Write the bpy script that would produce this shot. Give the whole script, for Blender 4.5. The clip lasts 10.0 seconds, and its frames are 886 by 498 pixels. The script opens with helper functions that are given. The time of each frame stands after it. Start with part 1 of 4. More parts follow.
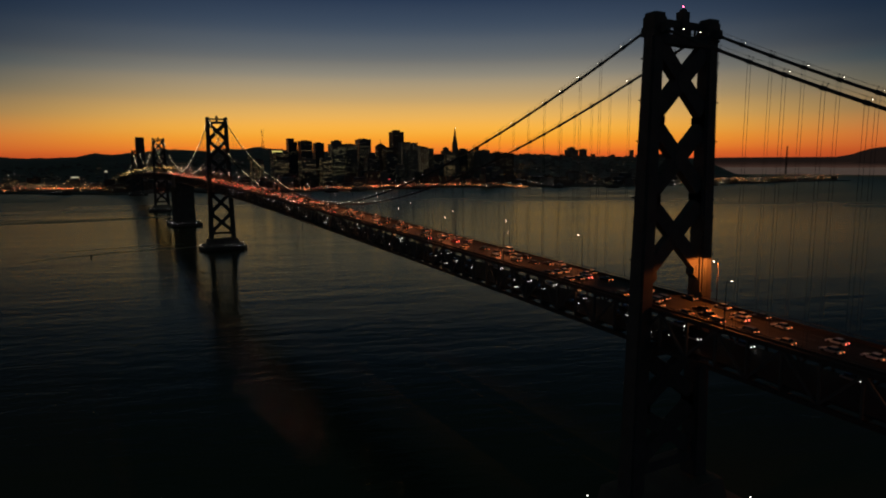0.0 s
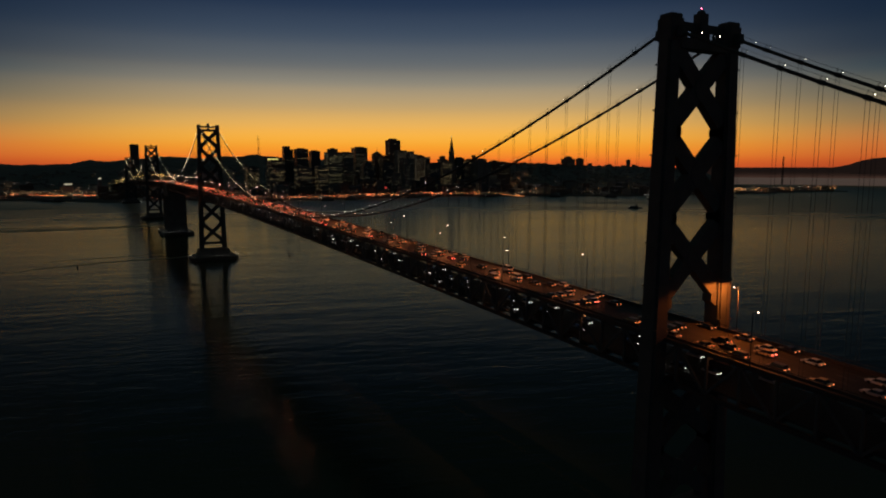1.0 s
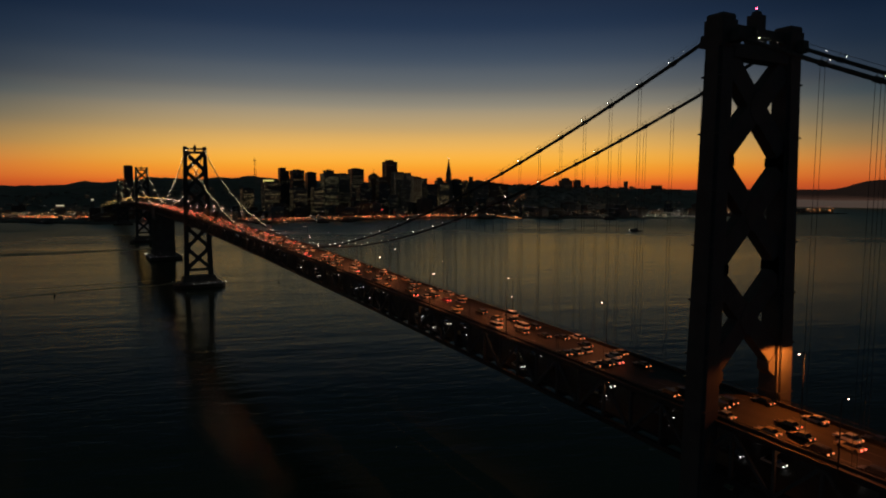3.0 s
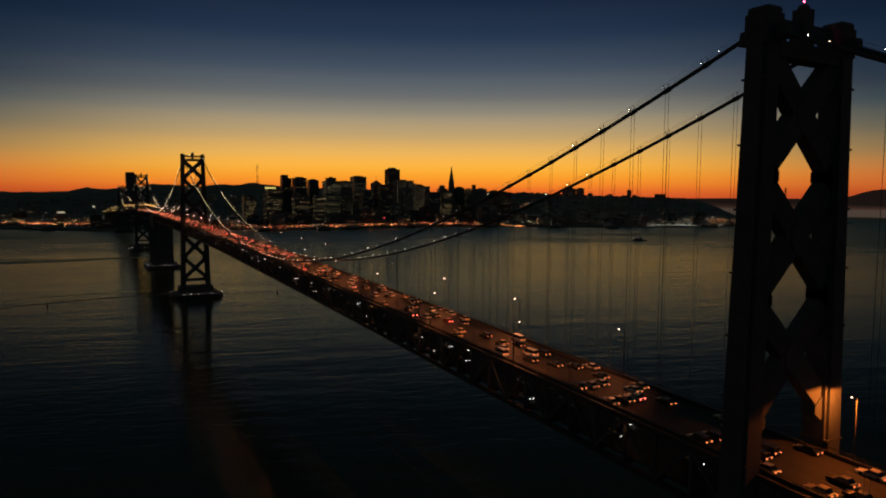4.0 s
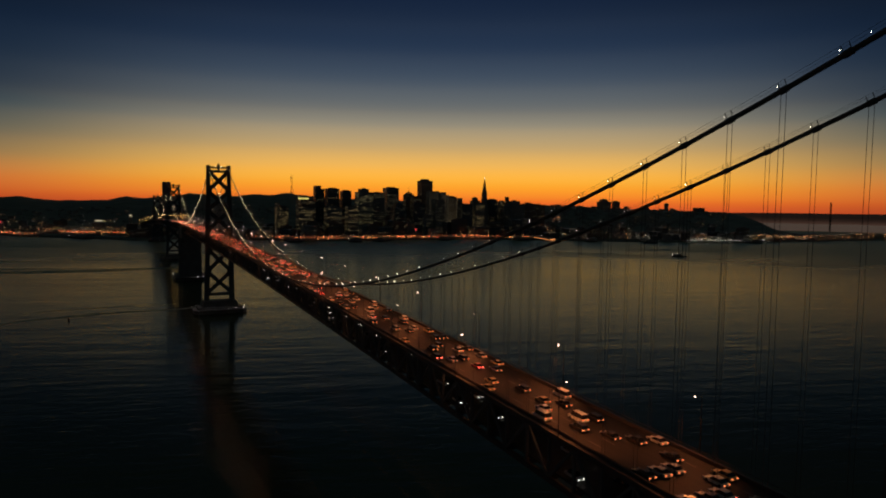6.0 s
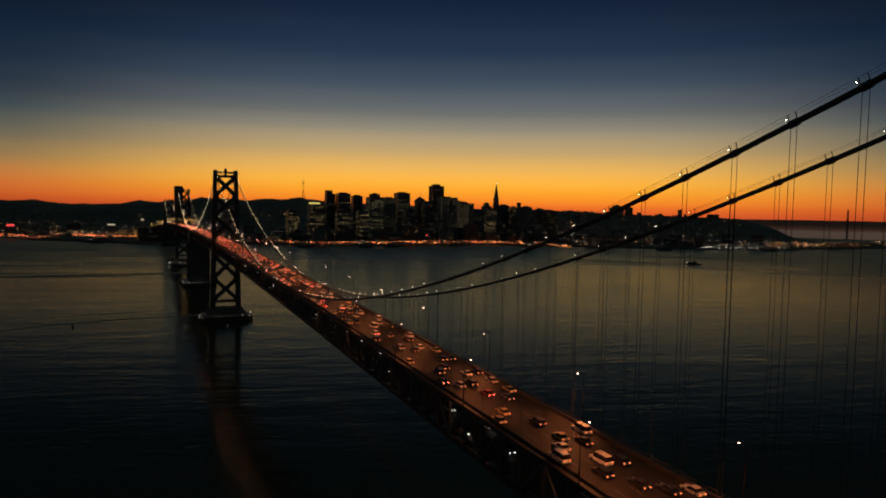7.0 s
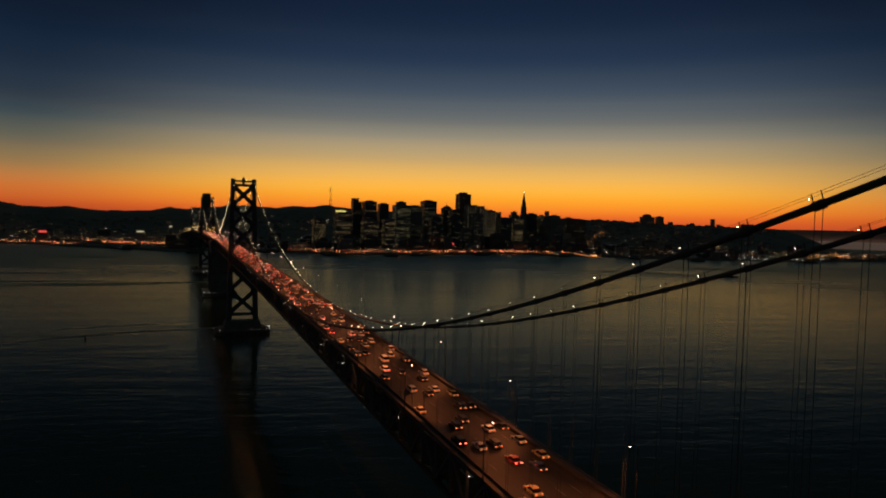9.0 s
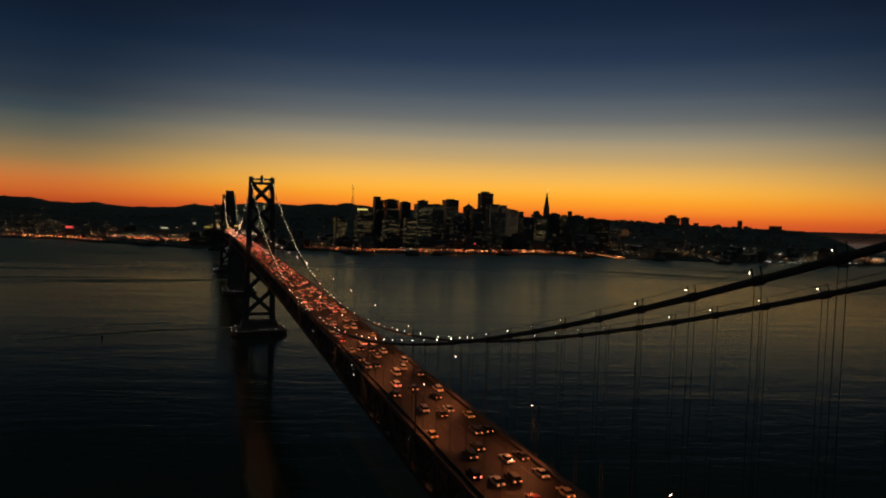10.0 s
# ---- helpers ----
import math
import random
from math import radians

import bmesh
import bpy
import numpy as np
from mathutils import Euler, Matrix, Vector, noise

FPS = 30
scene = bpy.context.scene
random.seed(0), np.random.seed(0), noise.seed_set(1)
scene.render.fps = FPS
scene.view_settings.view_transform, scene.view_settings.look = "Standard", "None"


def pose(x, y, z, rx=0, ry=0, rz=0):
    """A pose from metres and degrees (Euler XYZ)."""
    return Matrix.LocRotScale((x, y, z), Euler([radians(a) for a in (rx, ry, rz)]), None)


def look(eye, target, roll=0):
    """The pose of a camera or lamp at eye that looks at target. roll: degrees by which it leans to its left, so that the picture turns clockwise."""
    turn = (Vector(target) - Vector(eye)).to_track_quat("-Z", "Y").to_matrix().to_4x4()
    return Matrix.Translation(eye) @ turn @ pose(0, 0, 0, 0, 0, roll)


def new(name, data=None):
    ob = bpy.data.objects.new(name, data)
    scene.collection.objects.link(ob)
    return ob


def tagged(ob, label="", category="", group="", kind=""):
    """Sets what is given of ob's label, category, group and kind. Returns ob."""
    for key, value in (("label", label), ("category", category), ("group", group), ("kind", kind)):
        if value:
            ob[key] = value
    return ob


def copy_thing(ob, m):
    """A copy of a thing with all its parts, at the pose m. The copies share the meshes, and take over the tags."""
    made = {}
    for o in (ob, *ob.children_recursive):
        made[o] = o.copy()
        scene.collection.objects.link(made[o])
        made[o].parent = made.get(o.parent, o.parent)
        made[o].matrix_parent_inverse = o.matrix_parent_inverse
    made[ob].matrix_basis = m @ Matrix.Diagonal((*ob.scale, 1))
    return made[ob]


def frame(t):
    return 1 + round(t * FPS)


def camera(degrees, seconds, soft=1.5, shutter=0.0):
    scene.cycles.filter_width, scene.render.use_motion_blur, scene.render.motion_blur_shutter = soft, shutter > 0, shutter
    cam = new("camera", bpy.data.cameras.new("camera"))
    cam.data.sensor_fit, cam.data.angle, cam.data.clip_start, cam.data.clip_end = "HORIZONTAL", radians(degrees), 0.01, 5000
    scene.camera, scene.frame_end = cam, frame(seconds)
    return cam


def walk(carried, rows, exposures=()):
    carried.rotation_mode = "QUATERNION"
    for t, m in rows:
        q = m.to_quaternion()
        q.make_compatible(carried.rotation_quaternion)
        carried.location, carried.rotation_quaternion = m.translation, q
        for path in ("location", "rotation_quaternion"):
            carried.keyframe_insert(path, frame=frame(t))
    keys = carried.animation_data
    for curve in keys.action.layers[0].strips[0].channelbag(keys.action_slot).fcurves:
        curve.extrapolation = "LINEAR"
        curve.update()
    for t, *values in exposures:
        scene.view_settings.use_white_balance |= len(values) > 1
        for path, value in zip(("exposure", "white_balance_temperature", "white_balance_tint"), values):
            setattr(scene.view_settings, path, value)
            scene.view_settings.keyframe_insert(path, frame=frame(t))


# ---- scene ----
cam = camera(68.9, 10.0, 1.95)
PATH = [
    (0, (-142.856, -117.051, 107.489), (-141.901, -115.316, 107.214), -0.3),
    (0.5, (-138.513, -109.866, 108.237), (-137.554, -108.131, 107.974), -0.0),
    (1, (-134.198, -102.698, 109.008), (-133.231, -100.965, 108.758), 0.0),
    (1.5, (-129.907, -95.543, 109.8), (-128.931, -93.813, 109.567), 0.0),
    (2, (-125.637, -88.399, 110.611), (-124.658, -86.669, 110.394), 0.1),
    (2.5, (-121.387, -81.264, 111.44), (-120.409, -79.531, 111.239), 0.1),
    (4, (-108.749, -59.893, 114.016), (-107.777, -58.153, 113.853), 0.3),
    (4.5, (-104.576, -52.778, 114.897), (-103.619, -51.029, 114.742), 0.5),
    (5, (-100.424, -45.667, 115.787), (-99.492, -43.903, 115.639), 0.6),
    (5.5, (-96.298, -38.559, 116.682), (-95.391, -36.782, 116.544), 0.7),
    (7, (-84.11, -17.272, 119.376), (-83.257, -15.467, 119.261), 1.1),
    (7.5, (-80.129, -10.194, 120.269), (-79.283, -8.385, 120.165), 1.2),
    (8, (-76.198, -3.13, 121.154), (-75.365, -1.314, 121.061), 1.2),
    (8.5, (-72.326, 3.919, 122.03), (-71.519, 5.747, 121.941), 1.4),
    (9, (-68.521, 10.948, 122.892), (-67.744, 12.789, 122.799), 1.4),
    (9.5, (-64.792, 17.954, 123.738), (-64.051, 19.809, 123.64), 1.6),
    (10, (-61.149, 24.931, 124.564), (-60.435, 26.796, 124.465), 1.9),
]
walk(cam, [(t, look(eye, target, roll)) for t, eye, target, roll in PATH],
     [(0, -0.03, 6000, 10), (5, 0.02, 6200, 9), (10, 0.04, 6250, 8)])

# ---- sky, light ----
def lin(r, g, b):
    """Linear colour from 8-bit display values."""
    f = lambda c: (c / 255) / 12.92 if c <= 10 else (((c / 255) + 0.055) / 1.055) ** 2.4
    return (f(r), f(g), f(b), 1.0)


SUN_AZ = radians(27)      # the sun has gone down behind the city, east of +Y
world = bpy.data.worlds.new("dusk_sky")
scene.world = world
world.use_nodes = True
wn, wl = world.node_tree.nodes, world.node_tree.links
wn.clear()


def sky_ramp(stops):
    ramp = wn.new("ShaderNodeValToRGB")
    ramp.color_ramp.interpolation = "CARDINAL"
    els = ramp.color_ramp.elements
    while len(els) < len(stops):
        els.new(0.5)
    for e, (deg, col) in zip(els, stops):
        e.position, e.color = min(1.0, math.sin(radians(deg)) / 0.5), lin(*col)
    return ramp


tc = wn.new("ShaderNodeTexCoord")
sep = wn.new("ShaderNodeSeparateXYZ")
wl.new(tc.outputs["Generated"], sep.inputs[0])
half = wn.new("ShaderNodeMath"); half.operation = "MULTIPLY"; half.inputs[1].default_value = 2.0
wl.new(sep.outputs["Z"], half.inputs[0])
warm = sky_ramp([(0.0, (222, 92, 40)), (0.85, (245, 130, 38)), (2.1, (254, 170, 50)), (3.35, (245, 180, 80)), (4.9, (206, 166, 103)), (6.8, (161, 145, 117)),
                 (8.3, (117, 115, 108)), (10.4, (80, 88, 97)), (13.0, (48, 61, 80)), (15.6, (33, 46, 67)), (18.4, (22, 35, 55)), (24.0, (28, 39, 42)), (30.0, (31, 42, 40))])
cool = sky_ramp([(0.0, (176, 69, 33)), (0.85, (198, 93, 39)), (2.1, (197, 116, 56)), (3.35, (158, 118, 72)), (4.9, (116, 103, 80)), (6.8, (73, 79, 78)),
                 (8.3, (50, 59, 68)), (10.4, (34, 46, 61)), (13.0, (22, 35, 53)), (15.6, (17, 27, 42)), (18.4, (14, 23, 35)), (24.0, (24, 34, 36)), (30.0, (28, 39, 36))])
away = sky_ramp([(0.0, (40, 41, 47)), (5.0, (44, 46, 53)), (10.0, (40, 44, 51)), (20.0, (30, 36, 39)), (30.0, (19, 28, 28))])
for r in (warm, cool, away):
    wl.new(half.outputs[0], r.inputs[0])
dot = wn.new("ShaderNodeVectorMath"); dot.operation = "DOT_PRODUCT"
dot.inputs[1].default_value = (math.sin(SUN_AZ), math.cos(SUN_AZ), 0)
wl.new(tc.outputs["Generated"], dot.inputs[0])


def wrange(a, b):
    m = wn.new("ShaderNodeMapRange"); m.interpolation_type = "SMOOTHSTEP"
    m.inputs[1].default_value, m.inputs[2].default_value = a, b
    wl.new(dot.outputs["Value"], m.inputs[0])
    return m


def wmix(f, a, b):
    m = wn.new("ShaderNodeMix"); m.data_type = "RGBA"
    wl.new(f.outputs[0], m.inputs[0]); wl.new(a, m.inputs[6]); wl.new(b, m.inputs[7])
    return m.outputs[2]


side = wmix(wrange(0.785, 0.997), cool.outputs[0], warm.outputs[0])
full = wmix(wrange(-0.5, 0.55), away.outputs[0], side)
bg = wn.new("ShaderNodeBackground"); bg.inputs[1].default_value = 1.0
wl.new(full, bg.inputs[0])
wo = wn.new("ShaderNodeOutputWorld")
wl.new(bg.outputs[0], wo.inputs[0])

LAMP_COLOUR = (1.0, 0.26, 0.07)
LAMP_POWER = 7600.0


# ---- materials ----
def material(name, base, rough=0.6, metal=0.0, scale=0.5, vary=0.35, bump=0.0, emit=None, power=0.0, per_object=0.0, spread=False, stretch=None):
    m = bpy.data.materials.new(name)
    m.use_nodes = True
    n, l = m.node_tree.nodes, m.node_tree.links
    p = n["Principled BSDF"]
    p.inputs["Roughness"].default_value, p.inputs["Metallic"].default_value = rough, metal
    p.inputs["Base Color"].default_value = (*base, 1)
    if emit:
        p.inputs["Emission Color"].default_value = (*emit, 1)
        p.inputs["Emission Strength"].default_value = power
        m.cycles.emission_sampling = "NONE"
        if spread:      # many dim lights and a few bright ones
            geo = n.new("ShaderNodeNewGeometry")
            po = n.new("ShaderNodeMath"); po.operation = "POWER"; po.inputs[1].default_value = 3.0
            l.new(geo.outputs["Random Per Island"], po.inputs[0])
            ma = n.new("ShaderNodeMath"); ma.operation = "MULTIPLY_ADD"
            ma.inputs[1].default_value, ma.inputs[2].default_value = 2.6 * power, 0.12 * power
            l.new(po.outputs[0], ma.inputs[0])
            l.new(ma.outputs[0], p.inputs["Emission Strength"])
        return m
    co = n.new("ShaderNodeTexCoord")
    big = n.new("ShaderNodeTexNoise"); big.inputs["Scale"].default_value = scale; big.inputs["Detail"].default_value = 5
    fine = n.new("ShaderNodeTexNoise"); fine.inputs["Scale"].default_value = scale * 14; fine.inputs["Detail"].default_value = 3
    place = co.outputs["Object"]
    if stretch:         # wear drawn out along the way of travel
        mp = n.new("ShaderNodeMapping"); mp.inputs["Scale"].default_value = stretch
        l.new(place, mp.inputs[0])
        place = mp.outputs[0]
    l.new(place, big.inputs["Vector"]); l.new(place, fine.inputs["Vector"])
    add = n.new("ShaderNodeMath"); add.operation = "MULTIPLY_ADD"; add.inputs[1].default_value = 0.45
    l.new(fine.outputs[0], add.inputs[0]); l.new(big.outputs[0], add.inputs[2])
    last = add.outputs[0]
    if per_object:
        info = n.new("ShaderNodeObjectInfo")
        more = n.new("ShaderNodeMath"); more.operation = "MULTIPLY_ADD"; more.inputs[1].default_value = per_object
        l.new(info.outputs["Random"], more.inputs[0]); l.new(last, more.inputs[2])
        last = more.outputs[0]
    rng = n.new("ShaderNodeMapRange")
    rng.inputs[1].default_value, rng.inputs[2].default_value = 0.35, 1.1 + per_object
    rng.inputs[3].default_value, rng.inputs[4].default_value = 1 - vary, 1 + vary
    l.new(last, rng.inputs[0])
    mul = n.new("ShaderNodeVectorMath"); mul.operation = "SCALE"
    mul.inputs[0].default_value = base
    l.new(rng.outputs[0], mul.inputs["Scale"])
    l.new(mul.outputs[0], p.inputs["Base Color"])
    rr = n.new("ShaderNodeMapRange")
    rr.inputs[3].default_value, rr.inputs[4].default_value = max(0.02, rough - 0.12), min(1, rough + 0.15)
    l.new(fine.outputs[0], rr.inputs[0]); l.new(rr.outputs[0], p.inputs["Roughness"])
    if bump:
        b = n.new("ShaderNodeBump"); b.inputs["Strength"].default_value = bump; b.inputs["Distance"].default_value = 0.05
        l.new(fine.outputs[0], b.inputs["Height"]); l.new(b.outputs[0], p.inputs["Normal"])
    return m


def water_material(name="bay_water", calm=0.045, ruffled=0.13):
    """Dark water: a dull green body under a sky reflection that grows with the angle."""
    m = bpy.data.materials.new(name)
    m.use_nodes = True
    n, l = m.node_tree.nodes, m.node_tree.links
    n.remove(n["Principled BSDF"])
    out = n["Material Output"]
    co = n.new("ShaderNodeTexCoord")
    turned = n.new("ShaderNodeMapping")         # the crests lie across the wind
    turned.inputs["Rotation"].default_value = (0, 0, radians(16))
    l.new(co.outputs["Object"], turned.inputs[0])
    total = None
    for sx, sy, height in ((0.005, 0.026, 0.8), (0.04, 0.12, 0.34), (0.12, 0.34, 0.13), (0.4, 0.8, 0.1)):
        mp = n.new("ShaderNodeMapping")
        mp.inputs["Scale"].default_value = (sx, sy, 0.1)
        l.new(turned.outputs[0], mp.inputs[0])
        tx = n.new("ShaderNodeTexNoise"); tx.inputs["Scale"].default_value = 1.0; tx.inputs["Detail"].default_value = 3
        tx.inputs["Distortion"].default_value = 0.35
        l.new(mp.outputs[0], tx.inputs["Vector"])
        mu = n.new("ShaderNodeMath"); mu.operation = "MULTIPLY_ADD"; mu.inputs[1].default_value = height
        l.new(tx.outputs[0], mu.inputs[0])
        if total:
            l.new(total, mu.inputs[2])
        else:
            mu.inputs[2].default_value = 0
        total = mu.outputs[0]
    b = n.new("ShaderNodeBump"); b.inputs["Strength"].default_value = 1.0; b.inputs["Distance"].default_value = WAVES
    l.new(total, b.inputs["Height"])
    # wind streaks: calm and ruffled water take turns
    mp = n.new("ShaderNodeMapping"); mp.inputs["Scale"].default_value = (0.0028, 0.006, 1)
    l.new(turned.outputs[0], mp.inputs[0])
    st = n.new("ShaderNodeTexNoise"); st.inputs["Scale"].default_value = 1.0; st.inputs["Detail"].default_value = 4
    l.new(mp.outputs[0], st.inputs["Vector"])
    r = n.new("ShaderNodeMapRange"); r.inputs[1].default_value, r.inputs[2].default_value = 0.35, 0.65
    r.inputs[3].default_value, r.inputs[4].default_value = calm, ruffled
    l.new(st.outputs[0], r.inputs[0])
    # the open water off the city is rougher than the lee of the bridge
    far = n.new("ShaderNodeVectorMath"); far.operation = "LENGTH"
    l.new(co.outputs["Object"], far.inputs[0])
    chop = n.new("ShaderNodeMapRange"); chop.interpolation_type = "SMOOTHSTEP"
    chop.inputs[1].default_value, chop.inputs[2].default_value, chop.inputs[4].default_value = 600, 2200, 0.28
    l.new(far.outputs["Value"], chop.inputs[0])
    rough = n.new("ShaderNodeMath"); rough.operation = "ADD"
    l.new(r.outputs[0], rough.inputs[0]); l.new(chop.outputs[0], rough.inputs[1])
    body = n.new("ShaderNodeBsdfDiffuse"); body.inputs[0].default_value = (0.045, 0.062, 0.042, 1)
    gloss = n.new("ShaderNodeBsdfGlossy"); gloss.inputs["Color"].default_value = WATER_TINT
    l.new(rough.outputs[0], gloss.inputs["Roughness"]); l.new(b.outputs[0], gloss.inputs["Normal"])
    fr = n.new("ShaderNodeFresnel"); fr.inputs[0].default_value = 1.33
    l.new(b.outputs[0], fr.inputs["Normal"]); l.new(b.outputs[0], body.inputs["Normal"])
    mix = n.new("ShaderNodeMixShader")
    l.new(fr.outputs[0], mix.inputs[0]); l.new(body.outputs[0], mix.inputs[1]); l.new(gloss.outputs[0], mix.inputs[2])
    l.new(mix.outputs[0], out.inputs[0])
    return m


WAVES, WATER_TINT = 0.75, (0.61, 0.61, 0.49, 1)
STEEL = material("grey_painted_steel", (0.075, 0.08, 0.085), 0.72, 0.0, 0.25, 0.35, 0.1)
RAILING = material("dark_railing_paint", (0.03, 0.03, 0.032), 0.6, 0.0, 0.6, 0.3)
CABLE = material("wrapped_cable_paint", (0.06, 0.062, 0.065), 0.8, 0.0, 0.6, 0.3)
CONCRETE = material("weathered_concrete", (0.13, 0.12, 0.108), 0.85, 0.0, 0.12, 0.4, 0.3)
FENDER = material("dark_timber_fender", (0.045, 0.038, 0.03), 0.85, 0.0, 0.4, 0.4, 0.2)
ASPHALT = material("worn_asphalt", (0.0225, 0.021, 0.02), 0.7, 0.0, 0.5, 0.65, 0.12, stretch=(1.0, 0.025, 1.0))
PAINT_LINE = material("worn_lane_paint", (0.13, 0.125, 0.115), 0.6, 0.0, 1.5, 0.3)
LAND = material("dark_city_ground", (0.19, 0.17, 0.14), 0.9, 0.0, 0.01, 0.4)
HILL = material("wooded_hill", (0.07, 0.07, 0.06), 0.95, 0.0, 0.006, 0.4)
FACADE = [material("stone_facade", (0.22, 0.2, 0.18), 0.7, 0.0, 0.05, 0.25, per_object=0.3),
          material("dark_glass_facade", (0.08, 0.085, 0.09), 0.35, 0.0, 0.05, 0.25, per_object=0.3),
          material("brown_granite_facade", (0.16, 0.11, 0.09), 0.6, 0.0, 0.05, 0.25, per_object=0.3)]
SHED = material("pier_shed_wall", (0.2, 0.19, 0.17), 0.8, 0.0, 0.1, 0.3)
LAMP_POLE = material("grey_lamp_pole_paint", (0.06, 0.06, 0.06), 0.7, 0.0, 1.0, 0.2)
POLE = material("dark_pole_paint", (0.025, 0.025, 0.025), 0.6, 0.0, 1.0, 0.2)
GLASS = material("tinted_car_glass", (0.015, 0.016, 0.018), 0.08, 0.0, 2.0, 0.1)
RUBBER = material("tyre_rubber", (0.02, 0.02, 0.02), 0.85, 0.0, 5.0, 0.2)
CAR_PAINT = {c: material(c + "_car_paint", rgb, 0.3, 0.0, 0.8, 0.12) for c, rgb in (
    ("white", (0.75, 0.75, 0.73)), ("silver", (0.5, 0.5, 0.5)), ("black", (0.02, 0.02, 0.022)), ("red", (0.35, 0.03, 0.025)),
    ("gold", (0.55, 0.42, 0.2)), ("blue", (0.04, 0.06, 0.16)))}
GLOW_WHITE = material("cable_lamp_glow", (0.8, 0.8, 0.8), emit=(1.0, 0.82, 0.6), power=13)
GLOW_FAR_CABLE = material("yellow_cable_lamp_glow", (0.8, 0.8, 0.6), emit=(1.0, 0.78, 0.42), power=5.4)
GLOW_LAMP = material("street_lamp_glow", (0.8, 0.8, 0.8), emit=(1.0, 0.58, 0.42), power=11)
GLOW_FAR_LAMP = material("yellow_lamp_glow", (0.8, 0.7, 0.4), emit=(1.0, 0.52, 0.12), power=7.5)
GLOW_HEAD = material("headlight_glow", (0.8, 0.8, 0.8), emit=(1.0, 0.93, 0.8), power=4.5)
# orange tone also stands in for following headlights shining on car backs
GLOW_TAIL = material("tail_light_glow", (0.4, 0.02, 0.02), emit=(1.0, 0.27, 0.08), power=1.5)
GLOW_BRAKE = material("brake_light_glow", (0.4, 0.03, 0.02), emit=(1.0, 0.12, 0.07), power=6.0)
GLOW_FAR_TAIL = material("far_tail_light_glow", (0.4, 0.02, 0.02), emit=(1.0, 0.18, 0.08), power=11)
HEAD_GLASS = material("headlamp_glass", (0.5, 0.5, 0.5), 0.1, 0.0, 3.0, 0.1)
GLOW_RED = material("beacon_glow", (0.5, 0.02, 0.02), emit=(1.0, 0.05, 0.12), power=25)
BEACON_OFF = material("dark_beacon_glass", (0.1, 0.01, 0.01), 0.2, 0.0, 2.0, 0.1)
GLOW_LOWER = material("lower_lamp_glow", (0.6, 0.4, 0.2), emit=(1.0, 0.4, 0.14), power=6)
GLOW_PIER = material("pier_lamp_glow", (0.8, 0.8, 0.8), emit=(1.0, 0.93, 0.78), power=4.2)
GLOW_WINDOW = [material("warm_window_glow", (0.5, 0.5, 0.5), emit=(1.0, 0.68, 0.26), power=0.13, spread=True),
               material("pale_window_glow", (0.5, 0.5, 0.5), emit=(0.98, 0.78, 0.32), power=0.085, spread=True),
               material("dim_window_glow", (0.5, 0.5, 0.5), emit=(0.95, 0.74, 0.32), power=0.05, spread=True)]
GLOW_STRING = material("corner_string_glow", (0.5, 0.45, 0.4), emit=(1.0, 0.72, 0.4), power=0.09)
GLOW_TOWN = {"amber": material("amber_town_glow", (0.5, 0.4, 0.2), emit=(1.0, 0.5, 0.16), power=3.4, spread=True),
             "red": material("red_town_glow", (0.5, 0.1, 0.05), emit=(1.0, 0.14, 0.06), power=3, spread=True),
             "flame": material("orange_town_glow", (0.5, 0.3, 0.1), emit=(1.0, 0.36, 0.11), power=3.2, spread=True),
             "pale": material("pale_town_glow", (0.6, 0.6, 0.5), emit=(1.0, 0.88, 0.66), power=3.6, spread=True)}


# ---- mesh helpers ----
def thing(name, label, category, at=(0, 0, 0), group="", kind=""):
    ob = new(name)
    ob.location = at
    return tagged(ob, label, category, group, kind)


def mesh_of(name, bm, mat):
    me = bpy.data.meshes.new(name)
    bm.normal_update()
    bm.to_mesh(me)
    bm.free()
    me.materials.append(mat)
    return me


def part(name, bm, mat, parent=None, label="", kind=""):
    me = bm if isinstance(bm, bpy.types.Mesh) else mesh_of(name, bm, mat)
    ob = new(name, me)
    if parent is not None:
        ob.parent = parent
    return tagged(ob, label, kind=kind)


def box(bm, x0, x1, y0, y1, z0, z1, top=1.0, bev=0.0):
    """A box; top below 1 narrows its upper face; bev bevels it."""
    cx, cy = (x0 + x1) / 2, (y0 + y1) / 2
    vs = [bm.verts.new((x, y, z0)) for x, y in ((x0, y0), (x1, y0), (x1, y1), (x0, y1))]
    vs += [bm.verts.new((cx + (x - cx) * top, cy + (y - cy) * top, z1)) for x, y in ((x0, y0), (x1, y0), (x1, y1), (x0, y1))]
    fs = [bm.faces.new([vs[i] for i in q]) for q in ((3, 2, 1, 0), (4, 5, 6, 7), (0, 1, 5, 4), (1, 2, 6, 5), (2, 3, 7, 6), (3, 0, 4, 7))]
    if bev:
        edges = {e for f in fs for e in f.edges}
        bmesh.ops.bevel(bm, geom=list(edges), offset=bev, segments=2, profile=0.6, affect="EDGES")
    return bm


